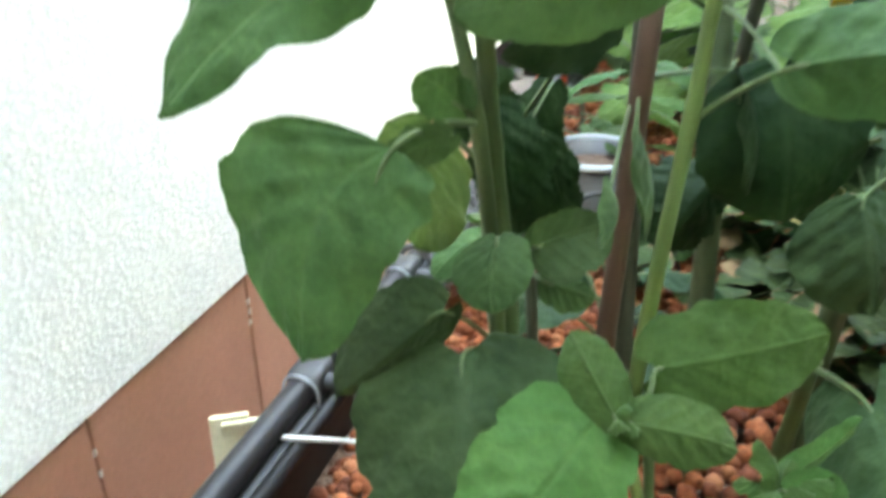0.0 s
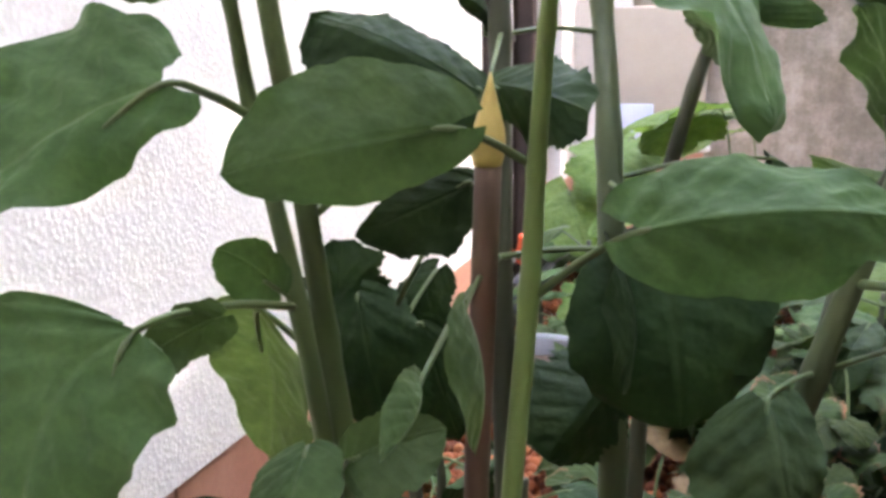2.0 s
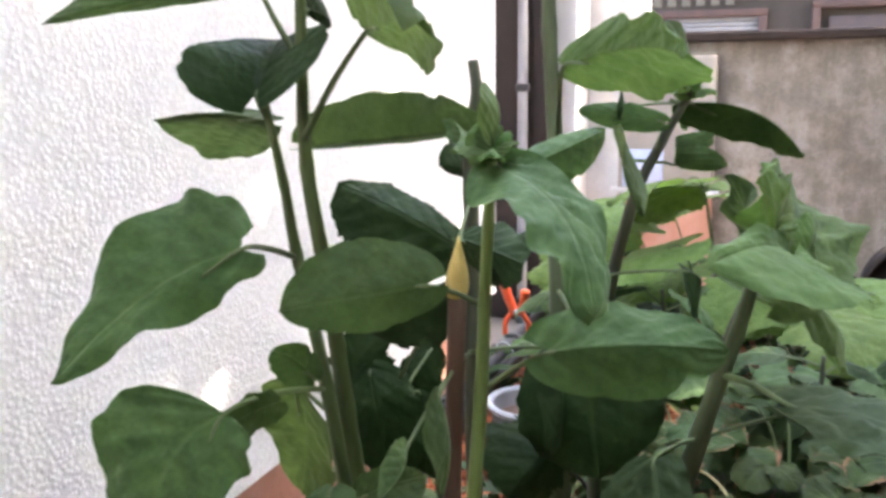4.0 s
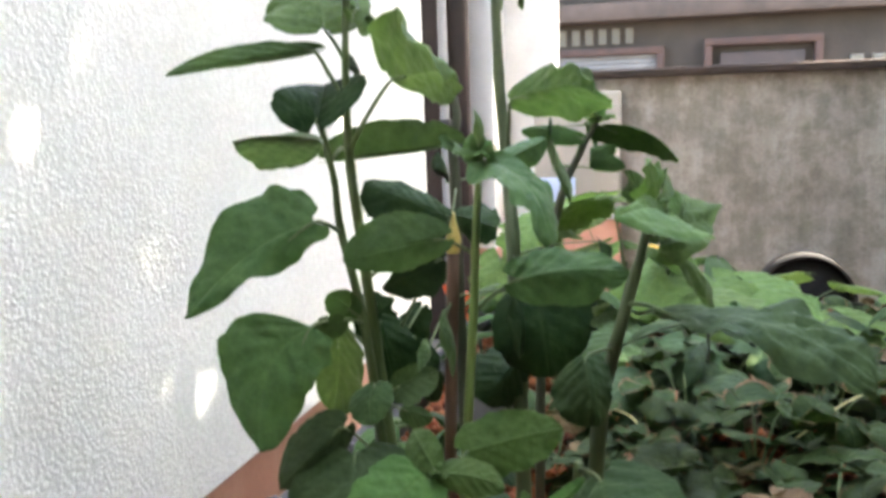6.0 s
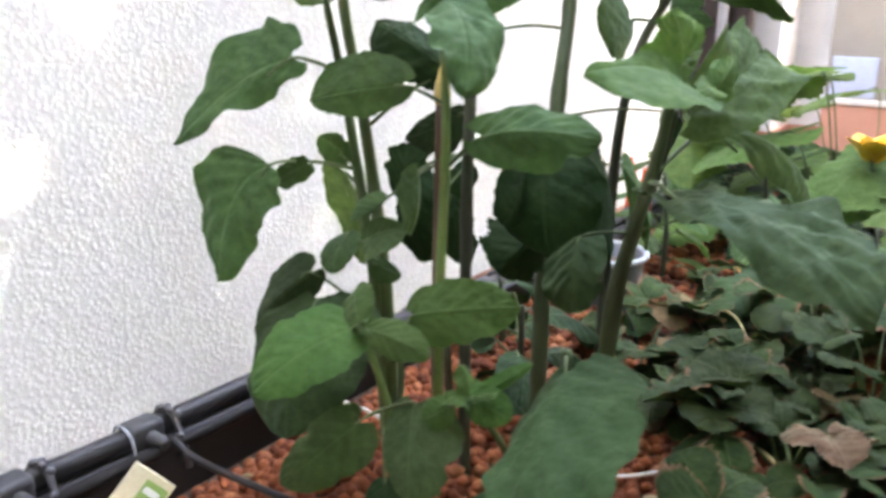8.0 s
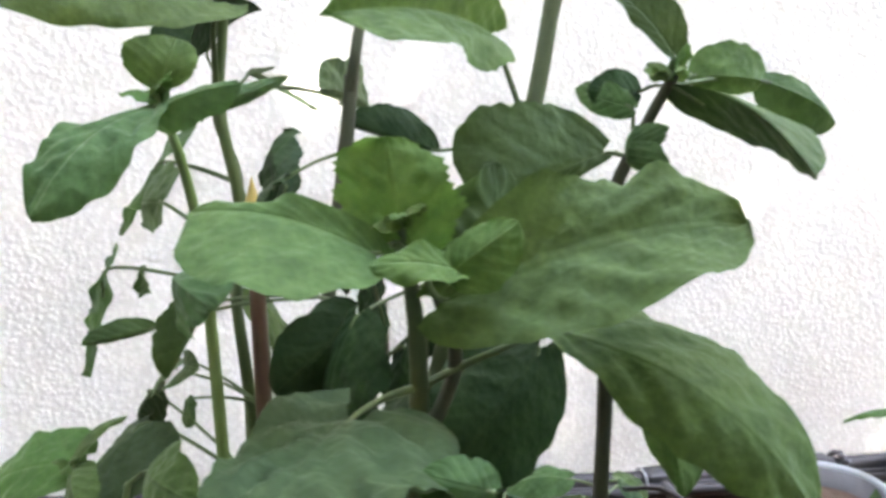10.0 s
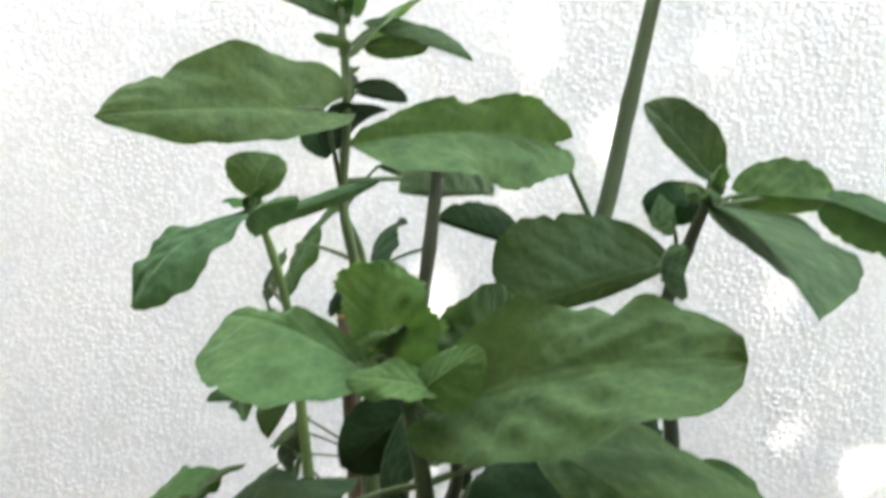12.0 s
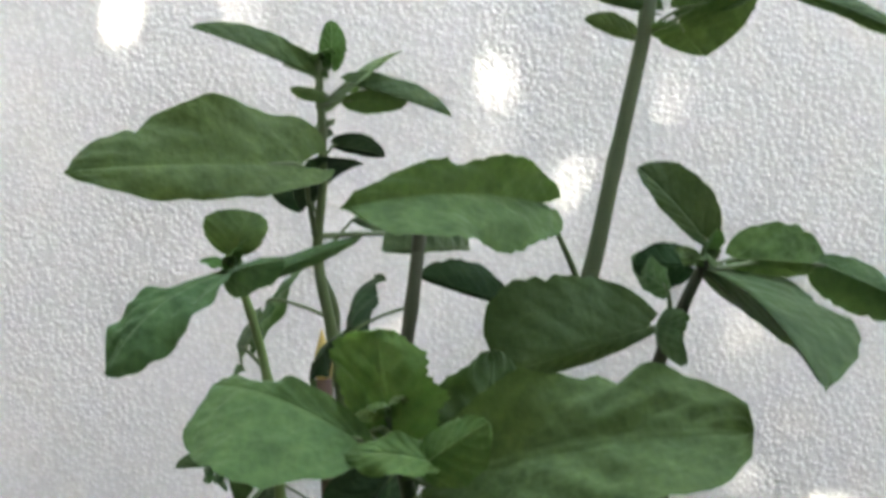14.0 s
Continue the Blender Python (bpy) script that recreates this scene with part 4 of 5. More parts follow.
leaf_on(slim_plant, (0.604, -0.049, 0.563), (0.639, -0.007, 0.581), (0.618, -0.029, 0.578), (0.624, -0.032, 0.557), 0.006, leaf, (0.597, -0.047, 0.562), 1.0, 0.1)
leaf_on(slim_plant, (0.594, -0.046, 0.566), (0.592, -0.041, 0.588), (0.584, -0.046, 0.580), (0.598, -0.042, 0.575), 0.004, leaf_lit, (0.597, -0.047, 0.562), 1.0, 0.1)
leaf_on(main_plant, (0.492, -0.020, 0.687), (0.497, -0.107, 0.719), (0.492, -0.064, 0.721), (0.493, -0.047, 0.702), 0.008, leaf, (0.489, -0.018, 0.665), 1.0, 0.1)
leaf_on(main_plant, (0.490, -0.009, 0.694), (0.486, -0.010, 0.727), (0.489, -0.018, 0.711), (0.487, 0.001, 0.711), 0.002, leaf_new, (0.490, -0.018, 0.690), 1.0, 0.1)
leaf_on(main_plant, (0.490, 0.004, 0.683), (0.484, 0.076, 0.662), (0.486, 0.035, 0.689), (0.487, 0.035, 0.675), 0.008, leaf, (0.489, -0.018, 0.665), 1.0, 0.1)
leaf_on(main_plant, (0.492, -0.012, 0.674), (0.495, -0.037, 0.679), (0.493, -0.026, 0.680), (0.494, -0.024, 0.670), 0.002, leaf_lit, (0.489, -0.018, 0.665), 1.0, 0.1)
leaf_on(main_plant, (0.485, -0.007, 0.640), (0.481, 0.029, 0.633), (0.482, 0.010, 0.649), (0.483, 0.014, 0.633), 0.004, leaf_dark, (0.486, -0.015, 0.630), 1.0, 0.1)
leaf_on(main_plant, (0.491, 0.003, 0.671), (0.486, 0.045, 0.673), (0.488, 0.019, 0.679), (0.491, 0.015, 0.663), 0.002, leaf_lit, (0.489, -0.018, 0.665), 1.0, 0.1)
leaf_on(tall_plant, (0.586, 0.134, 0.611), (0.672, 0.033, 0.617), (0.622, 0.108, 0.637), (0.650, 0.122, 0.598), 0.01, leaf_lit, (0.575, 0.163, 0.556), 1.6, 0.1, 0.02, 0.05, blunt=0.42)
leaf_on(tall_plant, (0.531, 0.115, 0.539), (0.535, 0.059, 0.555), (0.531, 0.078, 0.569), (0.533, 0.086, 0.546), 0.004, leaf_dark, (0.577, 0.155, 0.540), 1.0, 0.1)
leaf_on(cut_plant, (0.559, 0.015, 0.521), (0.597, 0.000, 0.513), (0.572, 0.020, 0.529), (0.586, 0.000, 0.500), 0.004, leaf_dark, (0.552, 0.056, 0.540), 1.5, 0.1, 0.03, 0.08, blunt=0.40)
leaf_on(tall_plant, (0.560, 0.195, 0.727), (0.564, 0.111, 0.749), (0.561, 0.147, 0.759), (0.563, 0.148, 0.736), 0.008, leaf, (0.561, 0.190, 0.710), 1.0, 0.1)
leaf_on(tall_plant, (0.558, 0.192, 0.755), (0.532, 0.110, 0.782), (0.543, 0.165, 0.776), (0.545, 0.162, 0.763), 0.004, leaf, (0.561, 0.190, 0.710), 1.0, 0.1)
leaf_on(tall_plant, (0.569, 0.210, 0.718), (0.559, 0.230, 0.701), (0.565, 0.196, 0.715), (0.559, 0.258, 0.729), 0.004, leaf_lit, (0.561, 0.190, 0.710), 1.0, 0.1)
leaf_on(tall_plant, (0.558, 0.214, 0.728), (0.571, 0.268, 0.743), (0.564, 0.232, 0.752), (0.565, 0.243, 0.728), 0.006, leaf, (0.561, 0.190, 0.710), 1.0, 0.1)
leaf_on(tall_plant, (0.562, 0.187, 0.711), (0.563, 0.157, 0.721), (0.562, 0.172, 0.725), (0.563, 0.175, 0.711), 0.003, leaf_lit, (0.561, 0.190, 0.710), 1.0, 0.1)
leaf_on(tall_plant, (0.553, 0.269, 0.743), (0.567, 0.345, 0.714), (0.559, 0.297, 0.743), (0.561, 0.297, 0.728), 0.008, leaf, (0.561, 0.190, 0.710), 1.0, 0.1)
leaf_on(tall_plant, (0.559, 0.193, 0.738), (0.555, 0.211, 0.764), (0.558, 0.185, 0.758), (0.557, 0.210, 0.749), 0.003, leaf_lit, (0.561, 0.190, 0.710), 1.0, 0.1)
leaf_on(far_plant, (0.655, 0.213, 0.602), (0.640, 0.180, 0.637), (0.652, 0.208, 0.634), (0.655, 0.190, 0.617), 0.006, leaf, (0.655, 0.213, 0.585), 1.0, 0.1)
leaf_on(far_plant, (0.655, 0.213, 0.586), (0.735, 0.248, 0.551), (0.665, 0.279, 0.572), (0.665, 0.236, 0.562), 0.012, leaf, (0.655, 0.213, 0.585), 1.0, 0.1, blunt=0.80)
leaf_on(far_plant, (0.649, 0.230, 0.591), (0.644, 0.280, 0.589), (0.645, 0.247, 0.610), (0.648, 0.254, 0.582), 0.008, leaf_lit, (0.655, 0.213, 0.585), 1.0, 0.1)
leaf_on(far_plant, (0.610, 0.217, 0.581), (0.614, 0.185, 0.582), (0.611, 0.201, 0.594), (0.613, 0.201, 0.569), 0.004, leaf_dark, (0.655, 0.213, 0.585), 1.0, 0.1)
leaf_on(far_plant, (0.647, 0.276, 0.589), (0.644, 0.327, 0.567), (0.644, 0.300, 0.590), (0.648, 0.289, 0.566), 0.008, leaf, (0.655, 0.213, 0.585), 1.0, 0.1)
leaf_on(far_plant, (0.641, 0.199, 0.573), (0.585, 0.186, 0.582), (0.615, 0.194, 0.587), (0.609, 0.190, 0.569), 0.003, leaf, (0.635, 0.205, 0.545), 1.0, 0.1)
leaf_on(far_plant, (0.650, 0.194, 0.545), (0.650, 0.196, 0.564), (0.673, 0.203, 0.566), (0.679, 0.201, 0.542), 0.003, leaf, (0.635, 0.205, 0.545), 1.0, 0.1)
leaf_on(bushy_plant, (0.727, 0.036, 0.440), (0.864, -0.026, 0.416), (0.787, 0.064, 0.447), (0.787, -0.025, 0.429), 0.015, leaf_blue, (0.690, 0.075, 0.440), 3.4, 0.2, heart=0.30)
leaf_on(bushy_plant, (0.708, 0.141, 0.470), (0.772, 0.247, 0.398), (0.700, 0.229, 0.463), (0.755, 0.175, 0.436), 0.02, leaf_lit, (0.690, 0.075, 0.440), 1.8, 0.1)
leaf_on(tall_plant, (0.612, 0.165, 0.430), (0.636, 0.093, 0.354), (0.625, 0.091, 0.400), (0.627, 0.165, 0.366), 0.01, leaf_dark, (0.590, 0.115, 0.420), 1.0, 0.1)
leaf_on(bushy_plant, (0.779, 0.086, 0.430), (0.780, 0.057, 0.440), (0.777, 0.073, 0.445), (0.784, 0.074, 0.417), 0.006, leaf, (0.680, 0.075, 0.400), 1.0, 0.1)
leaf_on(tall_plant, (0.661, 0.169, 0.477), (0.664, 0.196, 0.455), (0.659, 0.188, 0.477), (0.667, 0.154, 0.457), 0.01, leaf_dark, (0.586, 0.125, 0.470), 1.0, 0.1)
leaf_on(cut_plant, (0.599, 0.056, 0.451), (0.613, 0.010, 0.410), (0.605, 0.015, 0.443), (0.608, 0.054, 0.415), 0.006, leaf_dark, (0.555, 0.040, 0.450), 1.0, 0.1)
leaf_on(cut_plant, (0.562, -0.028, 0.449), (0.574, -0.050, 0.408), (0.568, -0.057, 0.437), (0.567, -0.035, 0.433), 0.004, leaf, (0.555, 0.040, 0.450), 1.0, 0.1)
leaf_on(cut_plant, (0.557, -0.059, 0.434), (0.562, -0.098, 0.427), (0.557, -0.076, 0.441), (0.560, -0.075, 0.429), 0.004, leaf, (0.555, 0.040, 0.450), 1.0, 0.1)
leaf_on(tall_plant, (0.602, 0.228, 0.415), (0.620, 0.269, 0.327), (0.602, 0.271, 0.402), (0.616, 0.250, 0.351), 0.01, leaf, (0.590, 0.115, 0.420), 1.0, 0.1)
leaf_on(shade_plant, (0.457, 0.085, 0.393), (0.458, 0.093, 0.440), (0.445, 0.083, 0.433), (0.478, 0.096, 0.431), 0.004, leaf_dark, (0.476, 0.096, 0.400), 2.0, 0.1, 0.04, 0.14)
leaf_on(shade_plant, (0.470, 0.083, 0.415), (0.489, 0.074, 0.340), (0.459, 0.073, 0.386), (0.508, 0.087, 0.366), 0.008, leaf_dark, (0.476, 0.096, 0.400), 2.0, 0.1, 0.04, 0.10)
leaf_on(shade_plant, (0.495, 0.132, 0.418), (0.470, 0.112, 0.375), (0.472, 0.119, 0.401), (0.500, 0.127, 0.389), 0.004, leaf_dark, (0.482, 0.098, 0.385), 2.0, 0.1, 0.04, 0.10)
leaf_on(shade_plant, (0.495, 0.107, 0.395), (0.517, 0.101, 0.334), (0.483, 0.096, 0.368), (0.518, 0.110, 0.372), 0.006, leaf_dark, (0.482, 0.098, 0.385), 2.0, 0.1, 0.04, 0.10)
leaf_on(main_plant, (0.495, -0.070, 0.453), (0.464, -0.075, 0.436), (0.474, -0.072, 0.452), (0.481, -0.068, 0.435), 0.003, leaf, None, 3.0, 0.1, 0.02, 0.07)


# crinkled young leaves round the growing tips
def rosette(owner, place, count, size, material, seed):
    r = random.Random(seed)
    for k in range(count):
        h, up = radians(137.5 * k + r.uniform(-20, 20)), radians(r.uniform(25, 75) if k % 2 else r.uniform(-5, 35))
        a = Vector((math.cos(h) * math.cos(up), math.sin(h) * math.cos(up), math.sin(up)))
        s = Vector((-math.sin(h), math.cos(h), 0))
        b, ln = Vector(place), size * r.uniform(0.6, 1.1)
        lift = a.cross(s) * -0.12 * ln
        leaf_on(owner, b, b + a * ln, b + a * ln * 0.4 + s * ln * 0.34 + lift, b + a * ln * 0.4 - s * ln * 0.34 + lift, 0.003, material, None, 3.0, 0.08)


rosette(bushy_plant, (0.715, 0.060, 0.524), 6, 0.017, leaf_tip_m, 8)
rosette(slim_plant, (0.597, -0.049, 0.571), 5, 0.020, leaf_new, 2)
rosette(far_plant, (0.657, 0.214, 0.590), 5, 0.022, leaf_lit, 3)
rosette(young_plant, (0.571, -0.105, 0.357), 4, 0.012, leaf_new, 4)
rosette(side_plant, (0.637, -0.071, 0.312), 6, 0.022, leaf_new, 5)
rosette(main_plant, (0.490, -0.018, 0.698), 4, 0.014, leaf_new, 6)

# ---- other plants in the bed ----
rnd = random.Random(11)


def free_leaf(owner, base, heading, length, width, tilt, roll, material, node, bend, crinkle, cord, teeth=0.0, lobes=0.0):
    """A leaf by heading and tilt (degrees, downwards), for the bushes."""
    h, d, r = radians(heading), radians(tilt), radians(roll)
    a = Vector((math.cos(h) * math.cos(d), math.sin(h) * math.cos(d), -math.sin(d)))
    s = Vector((-math.sin(h), math.cos(h), 0))
    n = a.cross(s)
    s = s * math.cos(r) + n * math.sin(r)
    b = Vector(base)
    mid = b + a * length * 0.38 + n * 0.02 * length
    leaf_on(owner, b, b + a * length, mid + s * width / 2, mid - s * width / 2, bend, material, node, crinkle, cord, teeth, lobes)


def bush(place, height, count, size, materials, label):
    x, y, z = place
    p = plant("leafy_plant", place, label)
    top = (x + rnd.uniform(-0.02, 0.02), y + rnd.uniform(-0.02, 0.02), z + height)
    stalk(p, [(x, y, z - 0.01), ((x + top[0]) / 2 + 0.006, (y + top[1]) / 2, z + height / 2), top], 0.0045, 0.0022, stem_dark_m)
    for k in range(count):
        f = 0.25 + 0.75 * k / count
        nd = (x + (top[0] - x) * f, y + (top[1] - y) * f, z + height * f)
        h = 137.5 * k + rnd.uniform(-25, 25)
        reach = rnd.uniform(0.015, 0.045)
        b = (nd[0] + reach * math.cos(radians(h)), nd[1] + reach * math.sin(radians(h)), nd[2] + rnd.uniform(0.0, 0.02))
        s = size * rnd.uniform(0.7, 1.15)
        free_leaf(p, b, h, s, s * rnd.uniform(0.55, 0.75), rnd.uniform(5, 50), rnd.uniform(-25, 25), rnd.choice(materials), nd, 0.008, 1.3, 0.12)


bush((0.43, 0.30, 0.15), 0.10, 9, 0.060, (leaf_dark, leaf), "low dark leafy plant by the planter rim")
bush((0.50, 0.62, 0.15), 0.18, 10, 0.075, (leaf, leaf_lit), "low green leafy plant behind the pot")
bush((0.76, 0.55, 0.15), 0.16, 10, 0.085, (leaf_dark, leaf_blue), "leafy green plant among the strawberries")
bush((0.92, 0.62, 0.15), 0.15, 10, 0.090, (leaf_dark, leaf_blue), "leafy blue-green plant among the strawberries")
bush((1.10, 0.75, 0.15), 0.15, 10, 0.095, (leaf_blue, leaf_dark), "broad-leaved blue-green plant in the planter")
bush((0.52, 0.17, 0.15), 0.13, 10, 0.062, (leaf_dark,), "dark low leafy plant behind the cane")
for x, y in ((0.45, 1.02), (0.56, 1.10), (0.68, 1.05), (0.80, 1.12), (0.43, 1.16), (0.58, 0.80)):
    bush((x, y, 0.15), 0.16, 11, 0.085, (leaf_dark, leaf), "low dense leafy plant at the far end of the planter")
bush((0.41, 0.72, 0.15), 0.08, 8, 0.055, (leaf_dark, leaf), "dark leafy plant near the planter rim")


def strawberry(x, y, z, leaves, spread, tall):
    p = thing("strawberry_plant", (x, y, z), rnd.choice(("strawberry plant with dull green toothed leaves", "strawberry plant with brown-edged withering leaves", "low strawberry plant with dark green toothed leaves")), "strawberry plant", "strawberry plants in the planter")
    for k in range(leaves):
        h = 360 / leaves * k + rnd.uniform(-25, 25)
        r, up = spread * rnd.uniform(0.6, 1.2), tall * rnd.uniform(0.55, 1.1)
        c = Vector((x + r * math.cos(radians(h)), y + r * math.sin(radians(h)), z + up))
        bm = bmesh.new()
        bm.loops.layers.uv.verify()
        size = rnd.uniform(0.032, 0.054)
        lean = rnd.uniform(-38, 36)
        for j, turn in enumerate((0, 82, -82)):
            g, d = radians(h + turn + rnd.uniform(-10, 10)), radians(lean + rnd.uniform(-12, 18))
            a = Vector((math.cos(g) * math.cos(d), math.sin(g) * math.cos(d), -math.sin(d)))
            s = Vector((-math.sin(g), math.cos(g), rnd.uniform(-0.5, 0.5))).normalized()
            fold = Vector((0, 0, rnd.uniform(0.05, 0.32) * size))
            length = size * (1.0 if j == 0 else 0.9)
            blade(bm, c, c + a * length, c + a * length * 0.5 + s * size * 0.46 + fold, c + a * length * 0.5 - s * size * 0.46 + fold, 0.004, 1.8, 0.0, 18, 5, rnd.randrange(9999), 0.07, blunt=0.36, heart=0.55)
        made = part("leaf", bm, dry_m if rnd.random() < 0.05 else berry_m, p)
        part("petiole", tube(bmesh.new(), [(x, y, z), ((x + c.x) / 2, (y + c.y) / 2, z + 0.75 * up), c], 0.0016, 0.0011, 6, 4), stem_m, made)


spots = []
tries = 0
while len(spots) < 118 and tries < 14000:
    tries += 1
    x, y = rnd.uniform(0.72, 1.62), rnd.uniform(0.160, 1.16)
    if x + 0.6 * y < 0.80 or (x < 0.95 and 0.62 < y < 1.1 and rnd.random() < 0.5):
        continue
    if all((x - a) ** 2 + (y - b) ** 2 > 0.078 ** 2 for a, b in spots):
        spots.append((x, y))
for x, y in spots:
    strawberry(x, y, 0.165, rnd.randint(5, 8), 0.054, rnd.uniform(0.040, 0.105) if y < 0.62 else rnd.uniform(0.02, 0.05))
for x, y in ((0.795, 0.022), (0.865, 0.025), (0.80, 0.165), (0.87, 0.150), (0.945, 0.150), (0.595, 0.335), (0.655, 0.27), (0.70, 0.30), (0.745, 0.34), (0.66, 0.39), (0.60, 0.43), (0.725, 0.235), (0.68, 0.48), (0.76, 0.44), (0.63, 0.55)):
    strawberry(x, y, 0.165, 5, 0.045, 0.055)

squash = thing("squash_plant", (0.74, 0.95, 0.15), "squash plant with big pale green lobed leaves", "squash plant")
for k, (x, y, z, h, s) in enumerate(((0.50, 0.98, 0.40, 250, 0.15), (0.42, 0.92, 0.33, 280, 0.13), (0.60, 0.93, 0.31, 230, 0.14), (0.80, 0.96, 0.29, 300, 0.12),
                                     (0.62, 0.95, 0.44, 200, 0.13), (0.72, 0.90, 0.30, 270, 0.13), (0.86, 0.98, 0.28, 330, 0.15), (1.02, 0.95, 0.23, 300, 0.14),
                                     (1.15, 1.10, 0.22, 250, 0.14), (0.66, 1.15, 0.40, 160, 0.15), (0.92, 1.20, 0.25, 60, 0.15), (1.08, 1.28, 0.22, 20, 0.13), (0.55, 1.20, 0.36, 190, 0.14), (0.62, 0.90, 0.45, 215, 0.14), (0.60, 0.86, 0.36, 200, 0.16), (0.63, 0.84, 0.27, 205, 0.14), (0.53, 0.78, 0.24, 230, 0.11), (0.72, 0.84, 0.34, 250, 0.14), (0.78, 0.78, 0.30, 280, 0.14))):
    free_leaf(squash, (x, y, z), h + rnd.uniform(-20, 20), s, s * 0.95, rnd.uniform(5, 30), rnd.uniform(-15, 15), squash_m, (x * 0.6 + 0.74 * 0.4, y * 0.6 + 1.0 * 0.4, 0.16), 0.012, 1.6, 0.25, 0.05, 0.16)

courgette = thing("squash_plant", (0.76, 0.72, 0.15), "young squash plant with mid-green leaves over the strawberries", "squash plant")
for x, y, z, h, s in ((0.66, 0.66, 0.265, 250, 0.10), (0.75, 0.62, 0.262, 285, 0.11), (0.85, 0.66, 0.262, 300, 0.10), (0.68, 0.46, 0.25, 240, 0.085), (0.93, 0.74, 0.25, 320, 0.09), (0.80, 0.52, 0.245, 265, 0.075)):
    free_leaf(courgette, (x, y, z), h + rnd.uniform(-15, 15), s, s * 0.95, rnd.uniform(12, 34), rnd.uniform(-12, 12), leaf_mid if y > 0.6 else leaf_blue_m, (x * 0.6 + 0.76 * 0.4, y * 0.6 + 0.72 * 0.4, 0.16), 0.010, 2.2, 0.25, 0.06, 0.14)


def flower(owner, place, petals, length, width, lift, material, name="petal"):
    for k in range(petals):
        h = 360 / petals * k + rnd.uniform(-15, 15)
        bm = bmesh.new()
        bm.loops.layers.uv.verify()
        a = Vector((math.cos(radians(h)) * math.cos(radians(lift)), math.sin(radians(h)) * math.cos(radians(lift)), math.sin(radians(lift))))
        s = Vector((-math.sin(radians(h)), math.cos(radians(h)), 0))
        b = Vector(place)
        blade(bm, b, b + a * length, b + a * length * 0.55 + s * width / 2, b + a * length * 0.55 - s * width / 2, -0.004, 1.5, 0.0, 12, 4, k)
        part(name, bm, material, owner, "orange-yellow petal" if k == 0 and material is petal_yellow else "")


bloom = thing("squash_flower", (0.72, 0.80, 0.16), "open orange-yellow squash flower on a pale stalk", "flower")
part("stalk", tube(bmesh.new(), [(0.74, 0.86, 0.16), (0.73, 0.83, 0.27), (0.72, 0.80, 0.345)], 0.004, 0.003, 8), stem_m, bloom)
flower(bloom, (0.72, 0.805, 0.345), 5, 0.050, 0.040, 38, petal_yellow)
flower(bloom, (0.72, 0.805, 0.338), 5, 0.040, 0.036, 62, petal_yellow, "inner_petal")
clip = thing("orange_clamp", (0.342, 0.90, 0.19), "bright orange plastic spring clamp gripping the irrigation pipe", "clamp")
part("jaw", tube(bmesh.new(), [(0.322, 0.90, 0.190), (0.324, 0.90, 0.215), (0.342, 0.90, 0.232), (0.360, 0.90, 0.215), (0.362, 0.90, 0.190)], 0.0042, 0.0042, 10), petal_red, clip)
part("grip", tube(bmesh.new(), [(0.338, 0.90, 0.228), (0.328, 0.902, 0.250), (0.316, 0.904, 0.282)], 0.0072, 0.0086, 10), petal_red, clip)
part("grip", tube(bmesh.new(), [(0.346, 0.90, 0.228), (0.354, 0.896, 0.248), (0.358, 0.892, 0.268)], 0.0070, 0.0080, 10), petal_red, clip)
part("pivot", tube(bmesh.new(), [(0.342, 0.890, 0.231), (0.342, 0.910, 0.231)], 0.004, 0.004, 10), steel, clip, "bright metal pivot pin")

twig = random.Random(5)
for k, (a, b) in enumerate((((0.86, 0.345, 0.226), (1.00, 0.43, 0.256)), ((0.72, 0.32, 0.20), (0.62, 0.44, 0.22)), ((0.90, 0.16, 0.18), (1.00, 0.10, 0.18)), ((0.80, 0.10, 0.175), (0.86, 0.24, 0.19)), ((0.94, 0.30, 0.21), (1.12, 0.24, 0.22)), ((0.70, 0.22, 0.18), (0.80, 0.16, 0.18)))):
    s = thing("dry_runner", a, "dry straw-coloured strawberry runner", "runner", "dry runners among the strawberries")
    m = ((a[0] + b[0]) / 2 + twig.uniform(-0.02, 0.02), (a[1] + b[1]) / 2, max(a[2], b[2]) + 0.012)
    part("runner", tube(bmesh.new(), [a, m, b], 0.0014, 0.0009, 6), straw, s)

litter = random.Random(21)
for x, y, s in ((0.80, 0.025, 0.030), (0.88, 0.030, 0.026), (0.93, 0.045, 0.034), (0.74, 0.13, 0.028), (0.66, 0.20, 0.030), (0.71, 0.06, 0.022), (0.43, -0.10, 0.016), (0.985, 0.16, 0.03)):
    f = thing("fallen_leaf", (x, y, 0.182), "curled brown fallen leaf lying on the clay pebbles", "fallen leaf", "fallen leaves on the pebbles")
    bm = bmesh.new()
    bm.loops.layers.uv.verify()
    h = litter.uniform(0, 6.28)
    a, w = Vector((math.cos(h), math.sin(h), 0.15)) * s, Vector((-math.sin(h), math.cos(h), 0.3)) * s * 0.35
    o = Vector((x, y, 0.184))
    blade(bm, o, o + a, o + a * 0.45 + w, o + a * 0.45 - w + Vector((0, 0, 0.3 * s)), 0.004, 3.0, 0.0, 12, 4, litter.randrange(999), 0.05)
    part("blade", bm, dry_m, f)
fallen = thing("fallen_petal", (0.603, -0.045, 0.184), "small yellow petal fallen on the clay pebbles", "petal")
bm = bmesh.new()
bm.loops.layers.uv.verify()
blade(bm, (0.597, -0.045, 0.186), (0.609, -0.040, 0.188), (0.602, -0.037, 0.189), (0.605, -0.049, 0.187), 0.002, 2.0, 0.0, 10, 4, 5)
